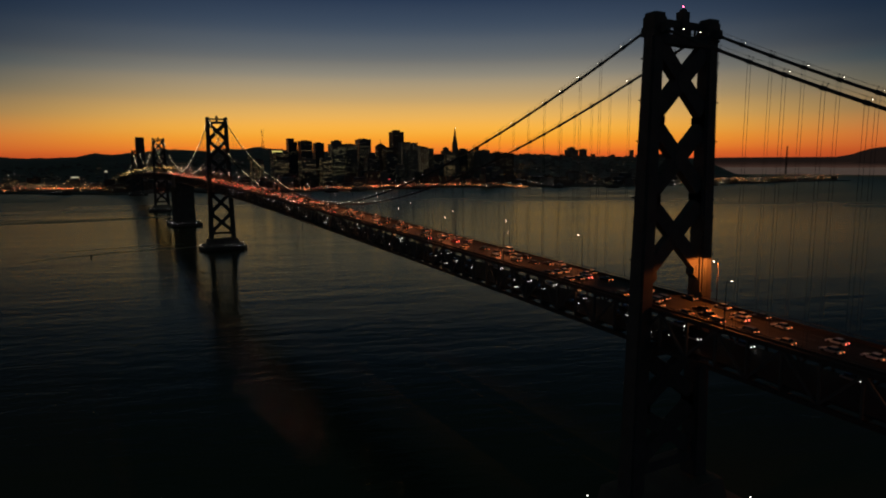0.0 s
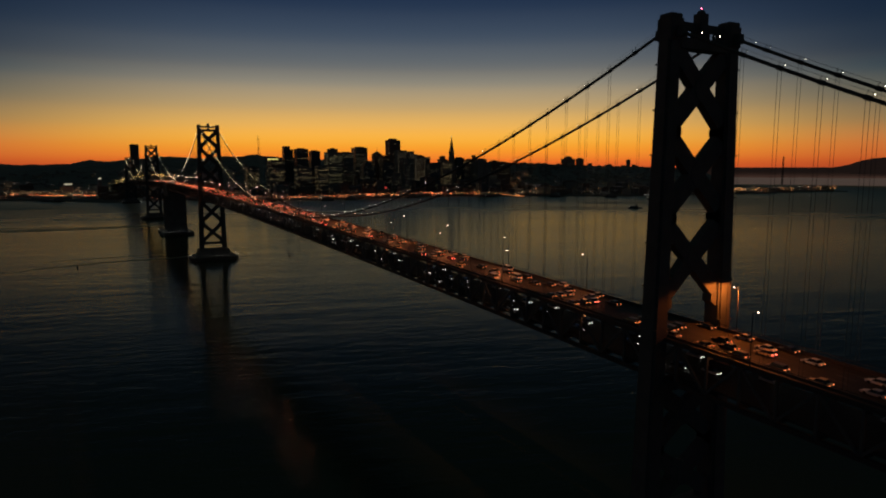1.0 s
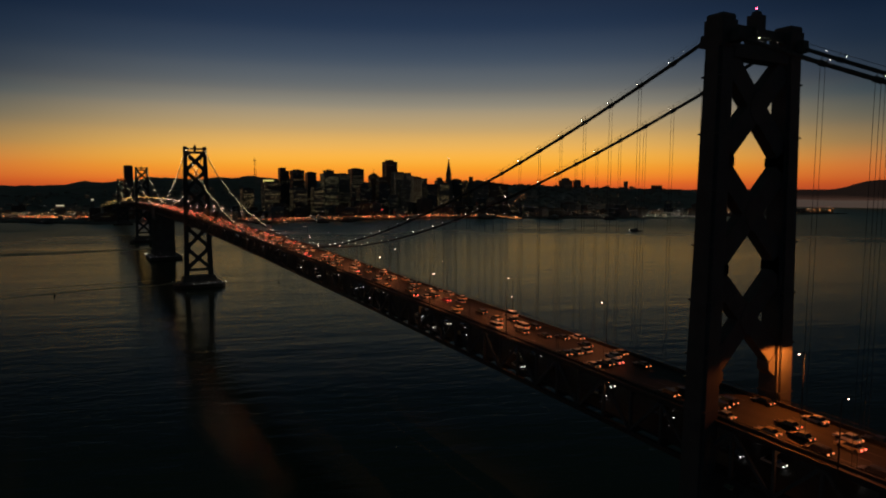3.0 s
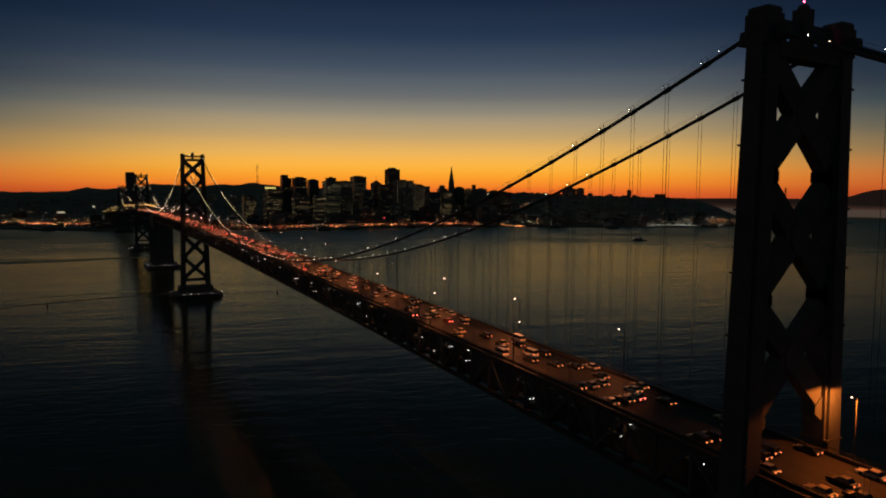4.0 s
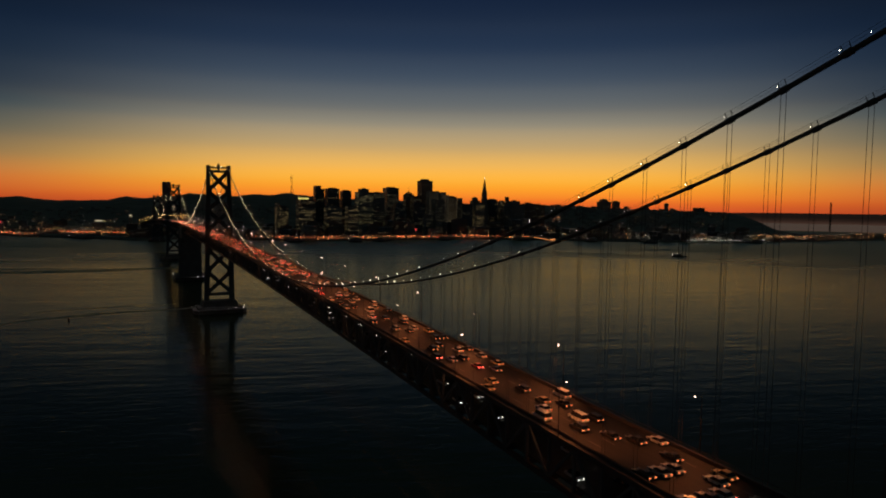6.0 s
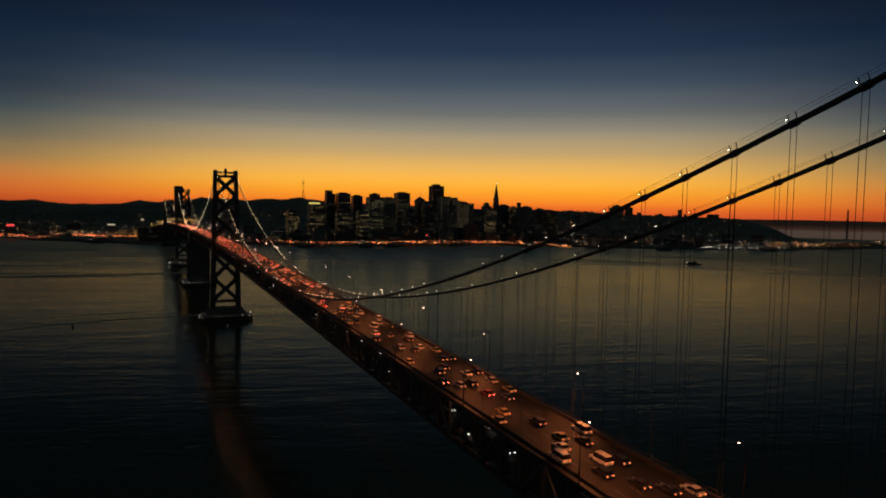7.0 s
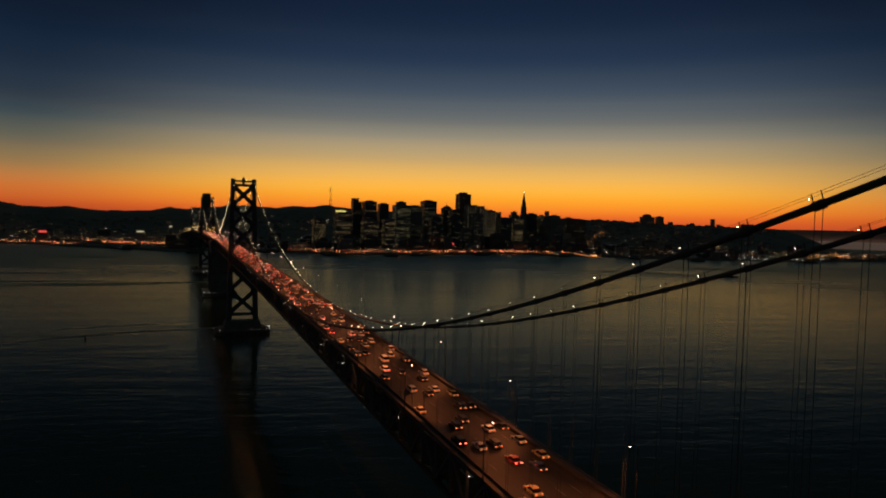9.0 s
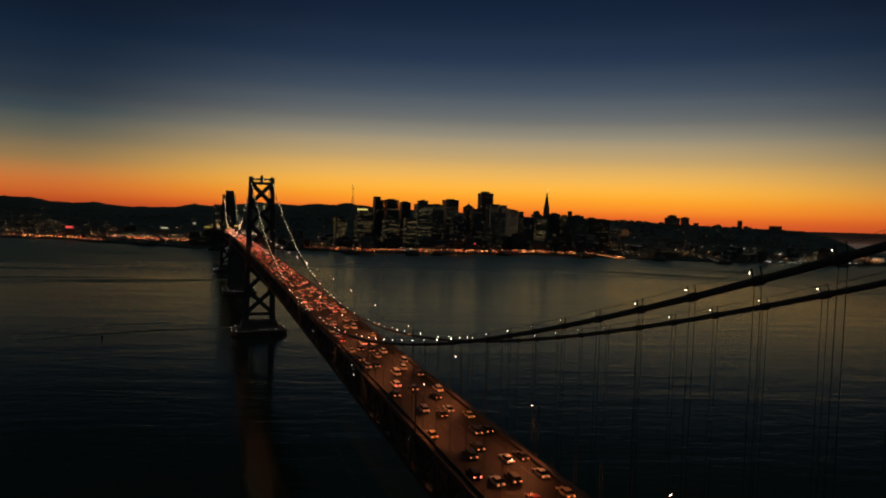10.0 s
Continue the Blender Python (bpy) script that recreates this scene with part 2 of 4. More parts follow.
def beam(bm, a, b, w, h, up=(0, 0, 1)):
    """A rectangular bar from a to b, w across and h along up."""
    a, b = Vector(a), Vector(b)
    d = (b - a).normalized()
    s = d.cross(Vector(up))
    s = s.normalized() if s.length > 1e-4 else Vector((1, 0, 0))
    u = s.cross(d).normalized()
    vs = []
    for p in (a, b):
        for i, j in ((-1, -1), (1, -1), (1, 1), (-1, 1)):
            vs.append(bm.verts.new(p + s * (i * w / 2) + u * (j * h / 2)))
    for q in ((3, 2, 1, 0), (4, 5, 6, 7), (0, 1, 5, 4), (1, 2, 6, 5), (2, 3, 7, 6), (3, 0, 4, 7)):
        bm.faces.new([vs[i] for i in q])
    return bm


def tube(bm, pts, r, n=8, caps=True):
    """A round tube along the points, its radius r or one for each point."""
    pts = [Vector(p) for p in pts]
    rings = []
    for i, p in enumerate(pts):
        d = (pts[min(i + 1, len(pts) - 1)] - pts[max(i - 1, 0)]).normalized()
        s = d.cross(Vector((0, 0, 1)))
        s = s.normalized() if s.length > 1e-3 else Vector((1, 0, 0))
        u = s.cross(d)
        rr = r[i] if isinstance(r, (list, tuple)) else r
        rings.append([bm.verts.new(p + (s * math.cos(2 * math.pi * k / n) + u * math.sin(2 * math.pi * k / n)) * rr) for k in range(n)])
    for a, b in zip(rings, rings[1:]):
        for k in range(n):
            bm.faces.new((a[k], a[(k + 1) % n], b[(k + 1) % n], b[k])).smooth = True
    if caps:
        bm.faces.new(rings[0][::-1]); bm.faces.new(rings[-1])
    return bm


def ball(bm, c, r, sub=1):
    bmesh.ops.create_icosphere(bm, subdivisions=sub, radius=r, matrix=Matrix.Translation(c))
    return bm


def octa(bm, c, r):
    """A small eight-sided bead, for far lights."""
    c = Vector(c)
    v = [bm.verts.new(c + Vector(d) * r) for d in ((1, 0, 0), (0, 1, 0), (-1, 0, 0), (0, -1, 0), (0, 0, 1), (0, 0, -1))]
    for i in range(4):
        bm.faces.new((v[i], v[(i + 1) % 4], v[4])); bm.faces.new((v[(i + 1) % 4], v[i], v[5]))
    return bm


# ---- the plan of the bridge: it runs along +Y ----
Y6, Y5, Y4, Y3, Y2 = 9.2, 704.0, 1056.0, 1408.0, 2112.0
TOPS = {Y6: 145.2, Y5: 159.0, Y3: 156.0, Y2: 141.0}
YEND, YSTART = 2470.0, -345.0
CX = 10.1                   # the two cables and trusses stand this far from the middle
PANEL = 8.68
BAND = 20.3                 # the first suspender beyond the near tower


def deck_z(y):
    """Height of the upper roadway."""
    return 83.5 - (1.5e-5 if y < 1056 else 1.62e-5) * (y - 1056) ** 2 if y < 2112 else 65.4 - 0.034 * (y - 2112)


SPANS = [(YSTART, 58.0, Y6, 142.0, 21.6), (Y6, 142.0, Y5, 155.0, 71.9), (Y5, 155.0, Y4 - 26, 85.0, 17.0),
         (Y4 + 26, 85.0, Y3, 152.0, 17.0), (Y3, 152.0, Y2, 137.0, 66.5), (Y2, 137.0, YEND, 56.0, 17.0)]


def cable_z(y, span):
    ya, za, yb, zb, sag = span
    u = (y - ya) / (yb - ya)
    return za + (zb - za) * u - 4 * sag * u * (1 - u)


# ---- water ----
bm = bmesh.new()
R = 4850.0
ring = [bm.verts.new((-90 + R * math.sin(2 * math.pi * k / 96), -20 + R * math.cos(2 * math.pi * k / 96), 0)) for k in range(96)]
bm.faces.new(ring[::-1])
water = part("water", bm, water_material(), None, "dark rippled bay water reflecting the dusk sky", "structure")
tagged(water, category="water")


def tide_line(ax, ay, bx, by, width, bend):
    """A ruffled ribbon on the water from a to b, uneven and tapering."""
    bm = bmesh.new()
    prev = None
    d = Vector((bx - ax, by - ay))
    side = Vector((-d.y, d.x)).normalized()
    for k in range(41):
        u = k / 40
        p = Vector((ax, ay)) + d * u + side * (bend * math.sin(math.pi * u) + 9 * noise.noise(Vector((u * 7, ax * 0.01, 0))))
        w = width * (0.25 + math.sin(math.pi * u)) * (0.6 + 0.6 * abs(noise.noise(Vector((u * 13, ay * 0.01, 3)))))
        cur = [bm.verts.new((*(p + side * q * w / 2), 0.02)) for q in (-1, 1)]
        if prev:
            bm.faces.new((prev[0], cur[0], cur[1], prev[1]))
        prev = cur
    tagged(part("water_tide_line", bm, RUFFLED, None, "dark ruffled tide line on calm bay water", "structure"), category="water")


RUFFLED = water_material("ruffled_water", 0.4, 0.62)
for row in ((-340, 1250, 60, 1235, 34, -14), (-380, 1212, -60, 1190, 16, 8), (-420, 1290, -120, 1262, 22, 10), (-210, 700, -60, 742, 8, 5), (-150, 735, 10, 745, 6, -4),
            (-190, 765, -40, 782, 6, 3), (870, 1440, 1170, 1166, 50, -6), (640, 1600, 900, 1425, 30, 4), (-580, 1640, -310, 1705, 55, 10), (-420, 1970, -120, 1880, 60, 8),
            (-620, 1880, -330, 1800, 40, -8), (-520, 1480, -220, 1440, 26, 6), (1200, 1480, 1600, 1240, 70, -8)):
    tide_line(*row)


# ---- towers ----
def loft(bm, sections):
    """Joins closed outlines of equal length into a skin with caps."""
    rings = [[bm.verts.new(p) for p in s] for s in sections]
    n = len(rings[0])
    for a, b in zip(rings, rings[1:]):
        for k in range(n):
            bm.faces.new((a[k], a[(k + 1) % n], b[(k + 1) % n], b[k]))
    bm.faces.new(rings[0][::-1]); bm.faces.new(rings[-1])
    return bm


def leg_section(cx, z, w, d, notch=0.55):
    """A cruciform cellular leg, seen from above."""
    hw, hd = w / 2, d / 2
    pts = [(-hw, -hd + notch), (-hw + notch, -hd + notch), (-hw + notch, -hd), (hw - notch, -hd), (hw - notch, -hd + notch), (hw, -hd + notch),
           (hw, hd - notch), (hw - notch, hd - notch), (hw - notch, hd), (-hw + notch, hd), (-hw + notch, hd - notch), (-hw, hd - notch)]
    return [(cx + x, y, z) for x, y in pts]


def make_tower(y, top, x=0.0):
    deck = deck_z(y)
    t = thing("bridge_tower", "tall grey steel suspension bridge tower with crossed bracing", "bridge tower", (x, y, 0), "bridge towers")
    BASE = 13.0
    def centre(z):
        return 10.35 + (top - z) * 0.0185
    def width(z):
        return 4.1 + (top - z) * 0.009
    def depth(z):
        return 3.9 + (top - z) * 0.016
    for s in (-1, 1):
        zs = [BASE, deck - 12, deck + 20, top - 28, top - 5.5]
        part("tower_leg", loft(bmesh.new(), [leg_section(s * centre(z), z, width(z), depth(z)) for z in zs]), STEEL, t)
        bm = bmesh.new()
        c, w, d = centre(top), 4.3, 4.3
        box(bm, s * c - w / 2, s * c + w / 2, -d / 2, d / 2, top - 6.4, top - 1.3, 1.0, 0.2)
        box(bm, s * c - w / 2 + 0.12, s * c + w / 2 - 0.12, -d / 2 + 0.12, d / 2 - 0.12, top - 1.6, top - 0.1, 0.96, 0.65)
        part("saddle_housing", bm, STEEL, t)
        for q in (-1, 1):
            part("cable_hood", box(bmesh.new(), s * CX - 1.0, s * CX + 1.0, q * 3.3 - 1.0, q * 3.3 + 1.0, top - 5.8, top - 3.4, 0.8, 0.2), STEEL, t)
        bm = bmesh.new()
        for z in np.arange(deck + 2, top - 8, 10.7):
            box(bm, s * centre(z) - width(z) / 2 - 0.06, s * centre(z) + width(z) / 2 + 0.06, -depth(z) / 2 - 0.06, depth(z) / 2 + 0.06, z, z + 0.35)
        part("splice_band", bm, STEEL, t, kind="stuff")
    levels = [top - 6.6, top - 27.5, top - 48.6, top - 70.0]
    low = [deck - 13.0, deck - 13.0 - (deck - 33) / 2, 20.5]
    def braces(za, zb):
        ca, cb = centre(za), centre(zb)
        zc = za + (zb - za) * ca / (ca + cb)
        for s in (-1, 1):
            part("diagonal_brace", beam(bmesh.new(), (-s * ca, 0, za), (s * cb, 0, zb), 2.4 + 0.004 * s, 4.2, (0, 0, 1)), STEEL, t)
        bm = bmesh.new()
        g = [(-2.3, zc - 1.1), (-0.6, zc - 3.35), (0.6, zc - 3.35), (2.3, zc - 1.1), (2.3, zc + 1.1), (0.6, zc + 3.35), (-0.6, zc + 3.35), (-2.3, zc + 1.1)]
        loft(bm, [[(px, -1.35, pz) for px, pz in g], [(px, 1.35, pz) for px, pz in g]])
        part("gusset_plate", bm, STEEL, t)
        for s in (-1, 1):
            for z in (za, zb):
                bm = bmesh.new()
                i = centre(z) - width(z) / 2 + 0.6
                g = [(s * (i + 0.4), z - 3.0), (s * (i + 0.4), z + 3.0), (s * (i - 2.6), z + 0.8), (s * (i - 2.6), z - 0.8)]
                loft(bm, [[(px, -1.4, pz) for px, pz in g], [(px, 1.4, pz) for px, pz in g]])
                part("leg_gusset", bm, STEEL, t)
    for za, zb in zip(levels, levels[1:]):
        braces(za, zb)
    for za, zb in zip(low, low[1:]):
        braces(za, zb)
    w = centre(top) - 2.0
    part("top_strut", box(bmesh.new(), -w, w, -1.7, 1.7, top - 8.0, top - 5.4, 1.0, 0.15), STEEL, t)
    bm = bmesh.new()
    for px in (3.0, 4.9, 6.8):
        for sx in (-1, 1):
            box(bm, sx * px - 0.2, sx * px + 0.2, -0.25, 0.25, top - 5.5, top - 3.3)
    part("balustrade_post", bm, STEEL, t, kind="stuff")
    part("balustrade_rail", box(bmesh.new(), -w, w, -0.4, 0.4, top - 3.4, top - 1.5), STEEL, t)
    bm = box(bmesh.new(), -1.35, 1.35, -1.2, 1.2, top - 5.4, top + 0.9, 1.0, 0.15)
    box(bm, -0.8, 0.8, -0.8, 0.8, top + 0.8, top + 1.7, 0.75, 0.1)
    house = part("machine_house", bm, STEEL, t)
    part("beacon_mast", tube(bmesh.new(), [(0, 0, top + 1.6), (0, 0, top + 2.1)], 0.16), STEEL, house)
    lit = y == Y6
    part("beacon", ball(bmesh.new(), (0, 0, top + 2.3), 0.14, 2), GLOW_RED if lit else BEACON_OFF, house, "lit red aircraft warning beacon" if lit else "unlit red aircraft warning beacon")
    for px, pz in ((-2.1, 4.0), (4.2, 4.3)) if y == Y6 else ((-6.2, 2.4), (-2.4, 2.4), (2.4, 2.4), (6.2, 2.4)):
        part("strut_lamp", ball(bmesh.new(), (px, -2.3, top - pz), 0.09, 2), GLOW_WHITE, t, "small white lamp")
    part("deck_strut", box(bmesh.new(), -13, 13, -1.7, 1.7, deck - 14.5, deck - 11.5, 1.0, 0.1), STEEL, t)
    part("base_strut", box(bmesh.new(), -centre(20), centre(20), -1.6, 1.6, 18.0, 21.0, 1.0, 0.1), STEEL, t)
    # the concrete pier with its timber fender and lamps
    p = thing("bridge_pier", "stepped concrete bridge pier with a dark fender and small lamps", "bridge pier", (x, y, 0), "bridge piers")
    part("pier_plinth", box(bmesh.new(), -19.5, 19.5, -8.5, 8.5, 4.0, 13.0, 0.88, 0.4), CONCRETE, p)
    part("pier_base", box(bmesh.new(), -24, 24, -12, 12, -6.0, 6.5, 0.95, 0.4), CONCRETE, p)
    bm = bmesh.new()
    o = [(-27, -10), (-23, -15), (23, -15), (27, -10), (27, 10), (23, 15), (-23, 15), (-27, 10)]
    loft(bm, [[(a, b, -3.0) for a, b in o], [(a, b, 3.6) for a, b in o]])
    part("fender", bm, FENDER, p)
    for k in range(8):
        (ax, ay), (bx, by) = o[k], o[(k + 1) % 8]
        n = max(1, int(math.hypot(bx - ax, by - ay) / 7))
        for i in range(n):
            u = i / n
            part("pier_lamp", ball(bmesh.new(), (ax + (bx - ax) * u, ay + (by - ay) * u, 5.3), 0.2, 1), GLOW_PIER, p)
    return t


for ty, ttop in TOPS.items():
    make_tower(ty, ttop, 0.3 if ty == Y6 else 0.0)


# ---- the centre anchorage ----
anch = thing("centre_anchorage", "massive tapered concrete anchorage pier in mid bay", "anchorage", (0, Y4, 0))
bm = box(bmesh.new(), -14.5, 14.5, -30, 30, -4, 70, 0.9, 0.5)
part("anchorage_wall", bm, CONCRETE, anch)
part("anchorage_cap", box(bmesh.new(), -13.6, 13.6, -28, 28, 70, 81.5, 1.0, 0.3), CONCRETE, anch)
for q in (-1, 1):
    for k in range(5):
        part("buttress", box(bmesh.new(), q * 14.3 - 0.9, q * 14.3 + 0.9, -24 + k * 12 - 1.5, -24 + k * 12 + 1.5, 3, 64, 0.85), CONCRETE, anch)
part("fender", box(bmesh.new(), -24, 24, -38, 38, -3, 4.5, 1.0, 0.5), FENDER, anch)
for k in range(7):
    part("pier_lamp", ball(bmesh.new(), (-22.5 + 7.5 * k, -38, 6.1), 0.24, 1), GLOW_PIER, anch)
for k in range(6):
    for q in (-1, 1):
        part("pier_lamp", ball(bmesh.new(), (q * 23.6, -30 + 12 * k, 5.6), 0.17, 1), GLOW_PIER, anch)


# ---- the double deck ----
lower_light = bpy.data.lights.new("lower_deck_light", "POINT")
lower_light.energy, lower_light.color, lower_light.shadow_soft_size = 100.0, (1.0, 0.36, 0.12), 0.3
lower_lamp = thing("lower_deck_lamp", "small orange lamp under the upper roadway edge", "lamp", (0, 0, 0), "lower deck lamps")
part("lamp_housing", box(bmesh.new(), -0.5, 0.5, -0.25, 0.25, 0.1, 0.35, 0.8, 0.04), RAILING, lower_lamp)
part("lamp_glass", ball(bmesh.new(), (0, 0, 0), 0.16, 1), GLOW_LOWER, lower_lamp, "glowing orange lamp glass")
for k in range(26):
    y = -56.0 + 46.4 * k
    m = pose(-8.7, y, deck_z(y) - 0.95)
    if k:
        copy_thing(lower_lamp, m)
    else:
        lower_lamp.matrix_basis = m
    lo = new("lower_deck_light", lower_light)
    lo.location = (-8.7, y, deck_z(y) - 1.5)


def strip(bm, ys, x0, x1, up, thick):
    """A slab that follows the roadway, up metres from it."""
    rows = []
    for y in ys:
        z = deck_z(y) + up
        rows.append([bm.verts.new((x, y, zz)) for x, zz in ((x0, z - thick), (x1, z - thick), (x1, z), (x0, z))])
    for a, b in zip(rows, rows[1:]):
        for k in range(4):
            bm.faces.new((a[k], a[(k + 1) % 4], b[(k + 1) % 4], b[k]))
    bm.faces.new(rows[0][::-1]); bm.faces.new(rows[-1])
    return bm


YS = [float(v) for v in np.arange(YSTART, 2260, 22)]
deck = thing("bridge_deck", "double-deck bridge roadway with grey steel stiffening trusses", "bridge deck")
part("upper_roadway", strip(bmesh.new(), YS, -9.3, 9.3, 0, 0.5), ASPHALT, deck, "worn asphalt upper roadway")
part("lower_roadway", strip(bmesh.new(), YS, -9.3, 9.3, -8.6, 0.5), ASPHALT, deck, "worn asphalt lower roadway")
for s in (-1, 1):
    part("kerb_barrier", strip(bmesh.new(), YS, s * 9.05 - 0.18, s * 9.05 + 0.18, 0.85, 0.9), RAILING, deck)
    part("top_chord", strip(bmesh.new(), YS, s * CX - 0.55, s * CX + 0.55, 0.35, 1.1), RAILING, deck)
    part("bottom_chord", strip(bmesh.new(), YS, s * CX - 0.5, s * CX + 0.5, -9.9, 1.1), RAILING, deck)
    bm = bmesh.new()
    strip(bm, YS, s * 9.75 - 0.05, s * 9.75 + 0.05, 1.45, 0.12)
    part("hand_rail", bm, RAILING, deck)
for lane in (-5.4, -1.8, 1.8, 5.4):
    bm = bmesh.new()
    for y in np.arange(-120, 704, 14.6):
        z = deck_z(y) + 0.008
        z2 = deck_z(y + 4) + 0.008
        f = [bm.verts.new(c) for c in ((lane - 0.08, y, z), (lane + 0.08, y, z), (lane + 0.08, y + 4, z2), (lane - 0.08, y + 4, z2))]
        bm.faces.new(f)
    part("lane_line", bm, PAINT_LINE, deck, kind="stuff")

# truss members: a post at each panel point and a diagonal between, near ones singly
TRUSS_Y = [float(v) for v in np.arange(BAND - PANEL * 40, 2230, PANEL)]
post_mesh = mesh_of("truss_post", box(bmesh.new(), -0.3, 0.3, -0.28, 0.28, -10.2, -0.5), STEEL)
diag_mesh = [mesh_of("truss_diagonal", beam(bmesh.new(), (0, 0, -10.2 if k else -0.6), (0, PANEL, -0.6 if k else -10.2), 0.5, 0.62), STEEL) for k in (0, 1)]
far = bmesh.new()
for i, y in enumerate(TRUSS_Y):
    z = deck_z(y)
    for s in (-1, 1):
        if -70 < y < 420:
            o = part("truss_post", post_mesh, STEEL, deck); o.location = (s * CX, y, z)
            if s < 0 or y < 120:
                o = part("truss_diagonal", diag_mesh[i % 2], STEEL, deck); o.location = (s * CX, y, z)
                o.rotation_euler = (math.atan((deck_z(y + PANEL) - z) / PANEL), 0, 0)
                continue
        else:
            box(far, s * CX - 0.3, s * CX + 0.3, y - 0.28, y + 0.28, z - 10.2, z - 0.5)
        zb = deck_z(y + PANEL)
        beam(far, (s * CX, y, z - (10.2 if i % 2 else 0.6)), (s * CX, y + PANEL, zb - (0.6 if i % 2 else 10.2)), 0.5, 0.62)
    box(far, -CX, CX, y - 0.3, y + 0.3, z - 1.75, z - 0.5)
    box(far, -CX, CX, y - 0.3, y + 0.3, z - 10.6, z - 9.1)
part("truss_web", far, STEEL, deck, kind="stuff")


# ---- main cables with bands, suspenders, hand ropes and lamps ----
band_mesh = tube(bmesh.new(), [(0, -0.75, 0), (0, -0.6, 0), (0, 0.6, 0), (0, 0.75, 0)], [0.42, 0.51, 0.51, 0.42], 10)
for q in (-0.55, 0.55):
    box(band_mesh, -0.05, 0.05, q - 0.04, q + 0.04, 0.4, 1.35)
band_mesh = mesh_of("cable_band", band_mesh, CABLE)
rope_bm = bmesh.new()
for ay in (-0.42, 0.42):
    tube(rope_bm, [(0, ay, -1), (0, ay, 0)], 0.038, 6)
rope_mesh = mesh_of("suspender", rope_bm, CABLE)
lamp_bm = ball(bmesh.new(), (0, 0, 0.95), 0.09, 2)
lamp_mesh = mesh_of("cable_lamp", lamp_bm, GLOW_WHITE)
near_lamp_mesh = mesh_of("cable_lamp", ball(bmesh.new(), (0, 0, 0.95), 0.054, 2), GLOW_WHITE)
distant_lamp_mesh = mesh_of("cable_lamp", ball(bmesh.new(), (0, 0, 1.8), 0.22, 1), GLOW_FAR_CABLE)
for s in (-1, 1):
    for k, span in enumerate(SPANS):
        ya, yb = span[0], span[2]
        pts = [(s * CX, y, cable_z(y, span)) for y in np.linspace(ya, yb, 60)]
        c = thing("main_cable", "thick dark suspension cable strung with white lamps", "bridge cable", group="main cables")
        part("cable_rope", tube(bmesh.new(), pts, 0.39, 10), CABLE, c)
        near = k in (0, 1)
        if near:
            bm = bmesh.new()
            for q in (-0.5, 0.5):
                tube(bm, [(s * CX + q, y, cable_z(y, span) + 1.2) for y in np.linspace(ya, yb, 90)], 0.02, 4)
            part("hand_rope", bm, CABLE, c)
        fb, fl = bmesh.new(), bmesh.new()
        turn = -1 if k == 0 else 1          # the side span mirrors the main one
        for y in (2 * Y6 - BAND - PANEL * np.arange(0, 60) if k == 0 else np.arange(BAND - PANEL, yb - 5, PANEL)):
            y = float(y)
            if y < ya + 5:
                continue
            z = cable_z(y, span)
            low = deck_z(y) + 0.3
            slope = math.atan(cable_z(y + 0.5, span) - cable_z(y - 0.5, span))
            if near and y > -120:
                o = part("cable_band", band_mesh, CABLE, c); o.location = (s * CX, y, z); o.rotation_euler = (slope, 0, 0)
                if z - low > 1.0 and abs(y - Y6) > 12:
                    o = part("suspender", rope_mesh, CABLE, c); o.location = (s * CX, y, z - 0.3); o.scale = (1, 1, z - 0.3 - low)
                dark = s > 0 and (16 < y < 34 or 44 < y < 60 or 112 < y < 120) or s < 0 and -9 < y < 0      # burnt out
                odd = abs(abs(y - Y6) - BAND + Y6) < 1 and (y - Y6) * s < 0       # two lamps on the first band
                for yl in (() if dark else (y + turn * 1.1, y - turn * 2.7) if odd else (y + turn * 1.1,)):
                    o = part("cable_lamp", near_lamp_mesh if y < 150 else lamp_mesh if y < 430 else distant_lamp_mesh, GLOW_WHITE, c, "round white lamp"); o.location = (s * CX, yl, cable_z(yl, span))
            else:
                if z - low > 1.0:
                    for ay in (-0.4, 0.4):
                        tube(fb, [(s * CX, y + ay, low), (s * CX, y + ay, z)], 0.07, 4, False)
                octa(fl, (s * CX, y + 1.2, z + 1.9), 0.3)
        if len(fb.verts):
            part("suspender_rope", fb, CABLE, c, kind="stuff")
        else:
            fb.free()
        if len(fl.verts):
            part("cable_lamp_string", fl, GLOW_FAR_CABLE, c, kind="stuff")
        else:
            fl.free()


# ---- street lamps on the deck ----
POST = 12.0                 # height of the lamps over the roadway


def make_lamp(x, y, s, glow=GLOW_LAMP, size=0.155, tint="white"):
    """A lamp post outside the truss with an arm over the road."""
    z = deck_z(y)
    t = thing("street_lamp", "tall grey lamp post with a lit %s lamp over the roadway" % tint, "street lamp", (x, y, z), "bridge street lamps")
    part("lamp_pole", tube(bmesh.new(), [(0, 0, -0.5), (0, 0, 6), (0, 0, POST - 0.1)], [0.15, 0.12, 0.09], 8), LAMP_POLE, t)
    part("lamp_arm", tube(bmesh.new(), [(0, 0, POST - 0.3), (-s * 0.5, 0, POST + 0.1), (-s * 1.5, 0, POST + 0.2)], 0.06, 6), POLE, t)
    head = part("lamp_head", box(bmesh.new(), -s * 1.9 - 0.5, -s * 1.9 + 0.5, -0.22, 0.22, POST + 0.12, POST + 0.36, 0.7, 0.05), POLE, t)
    part("lamp_bulb", ball(bmesh.new(), (-s * 1.9, 0, POST), size, 2), glow, head, "glowing %s lamp" % tint)
    return t


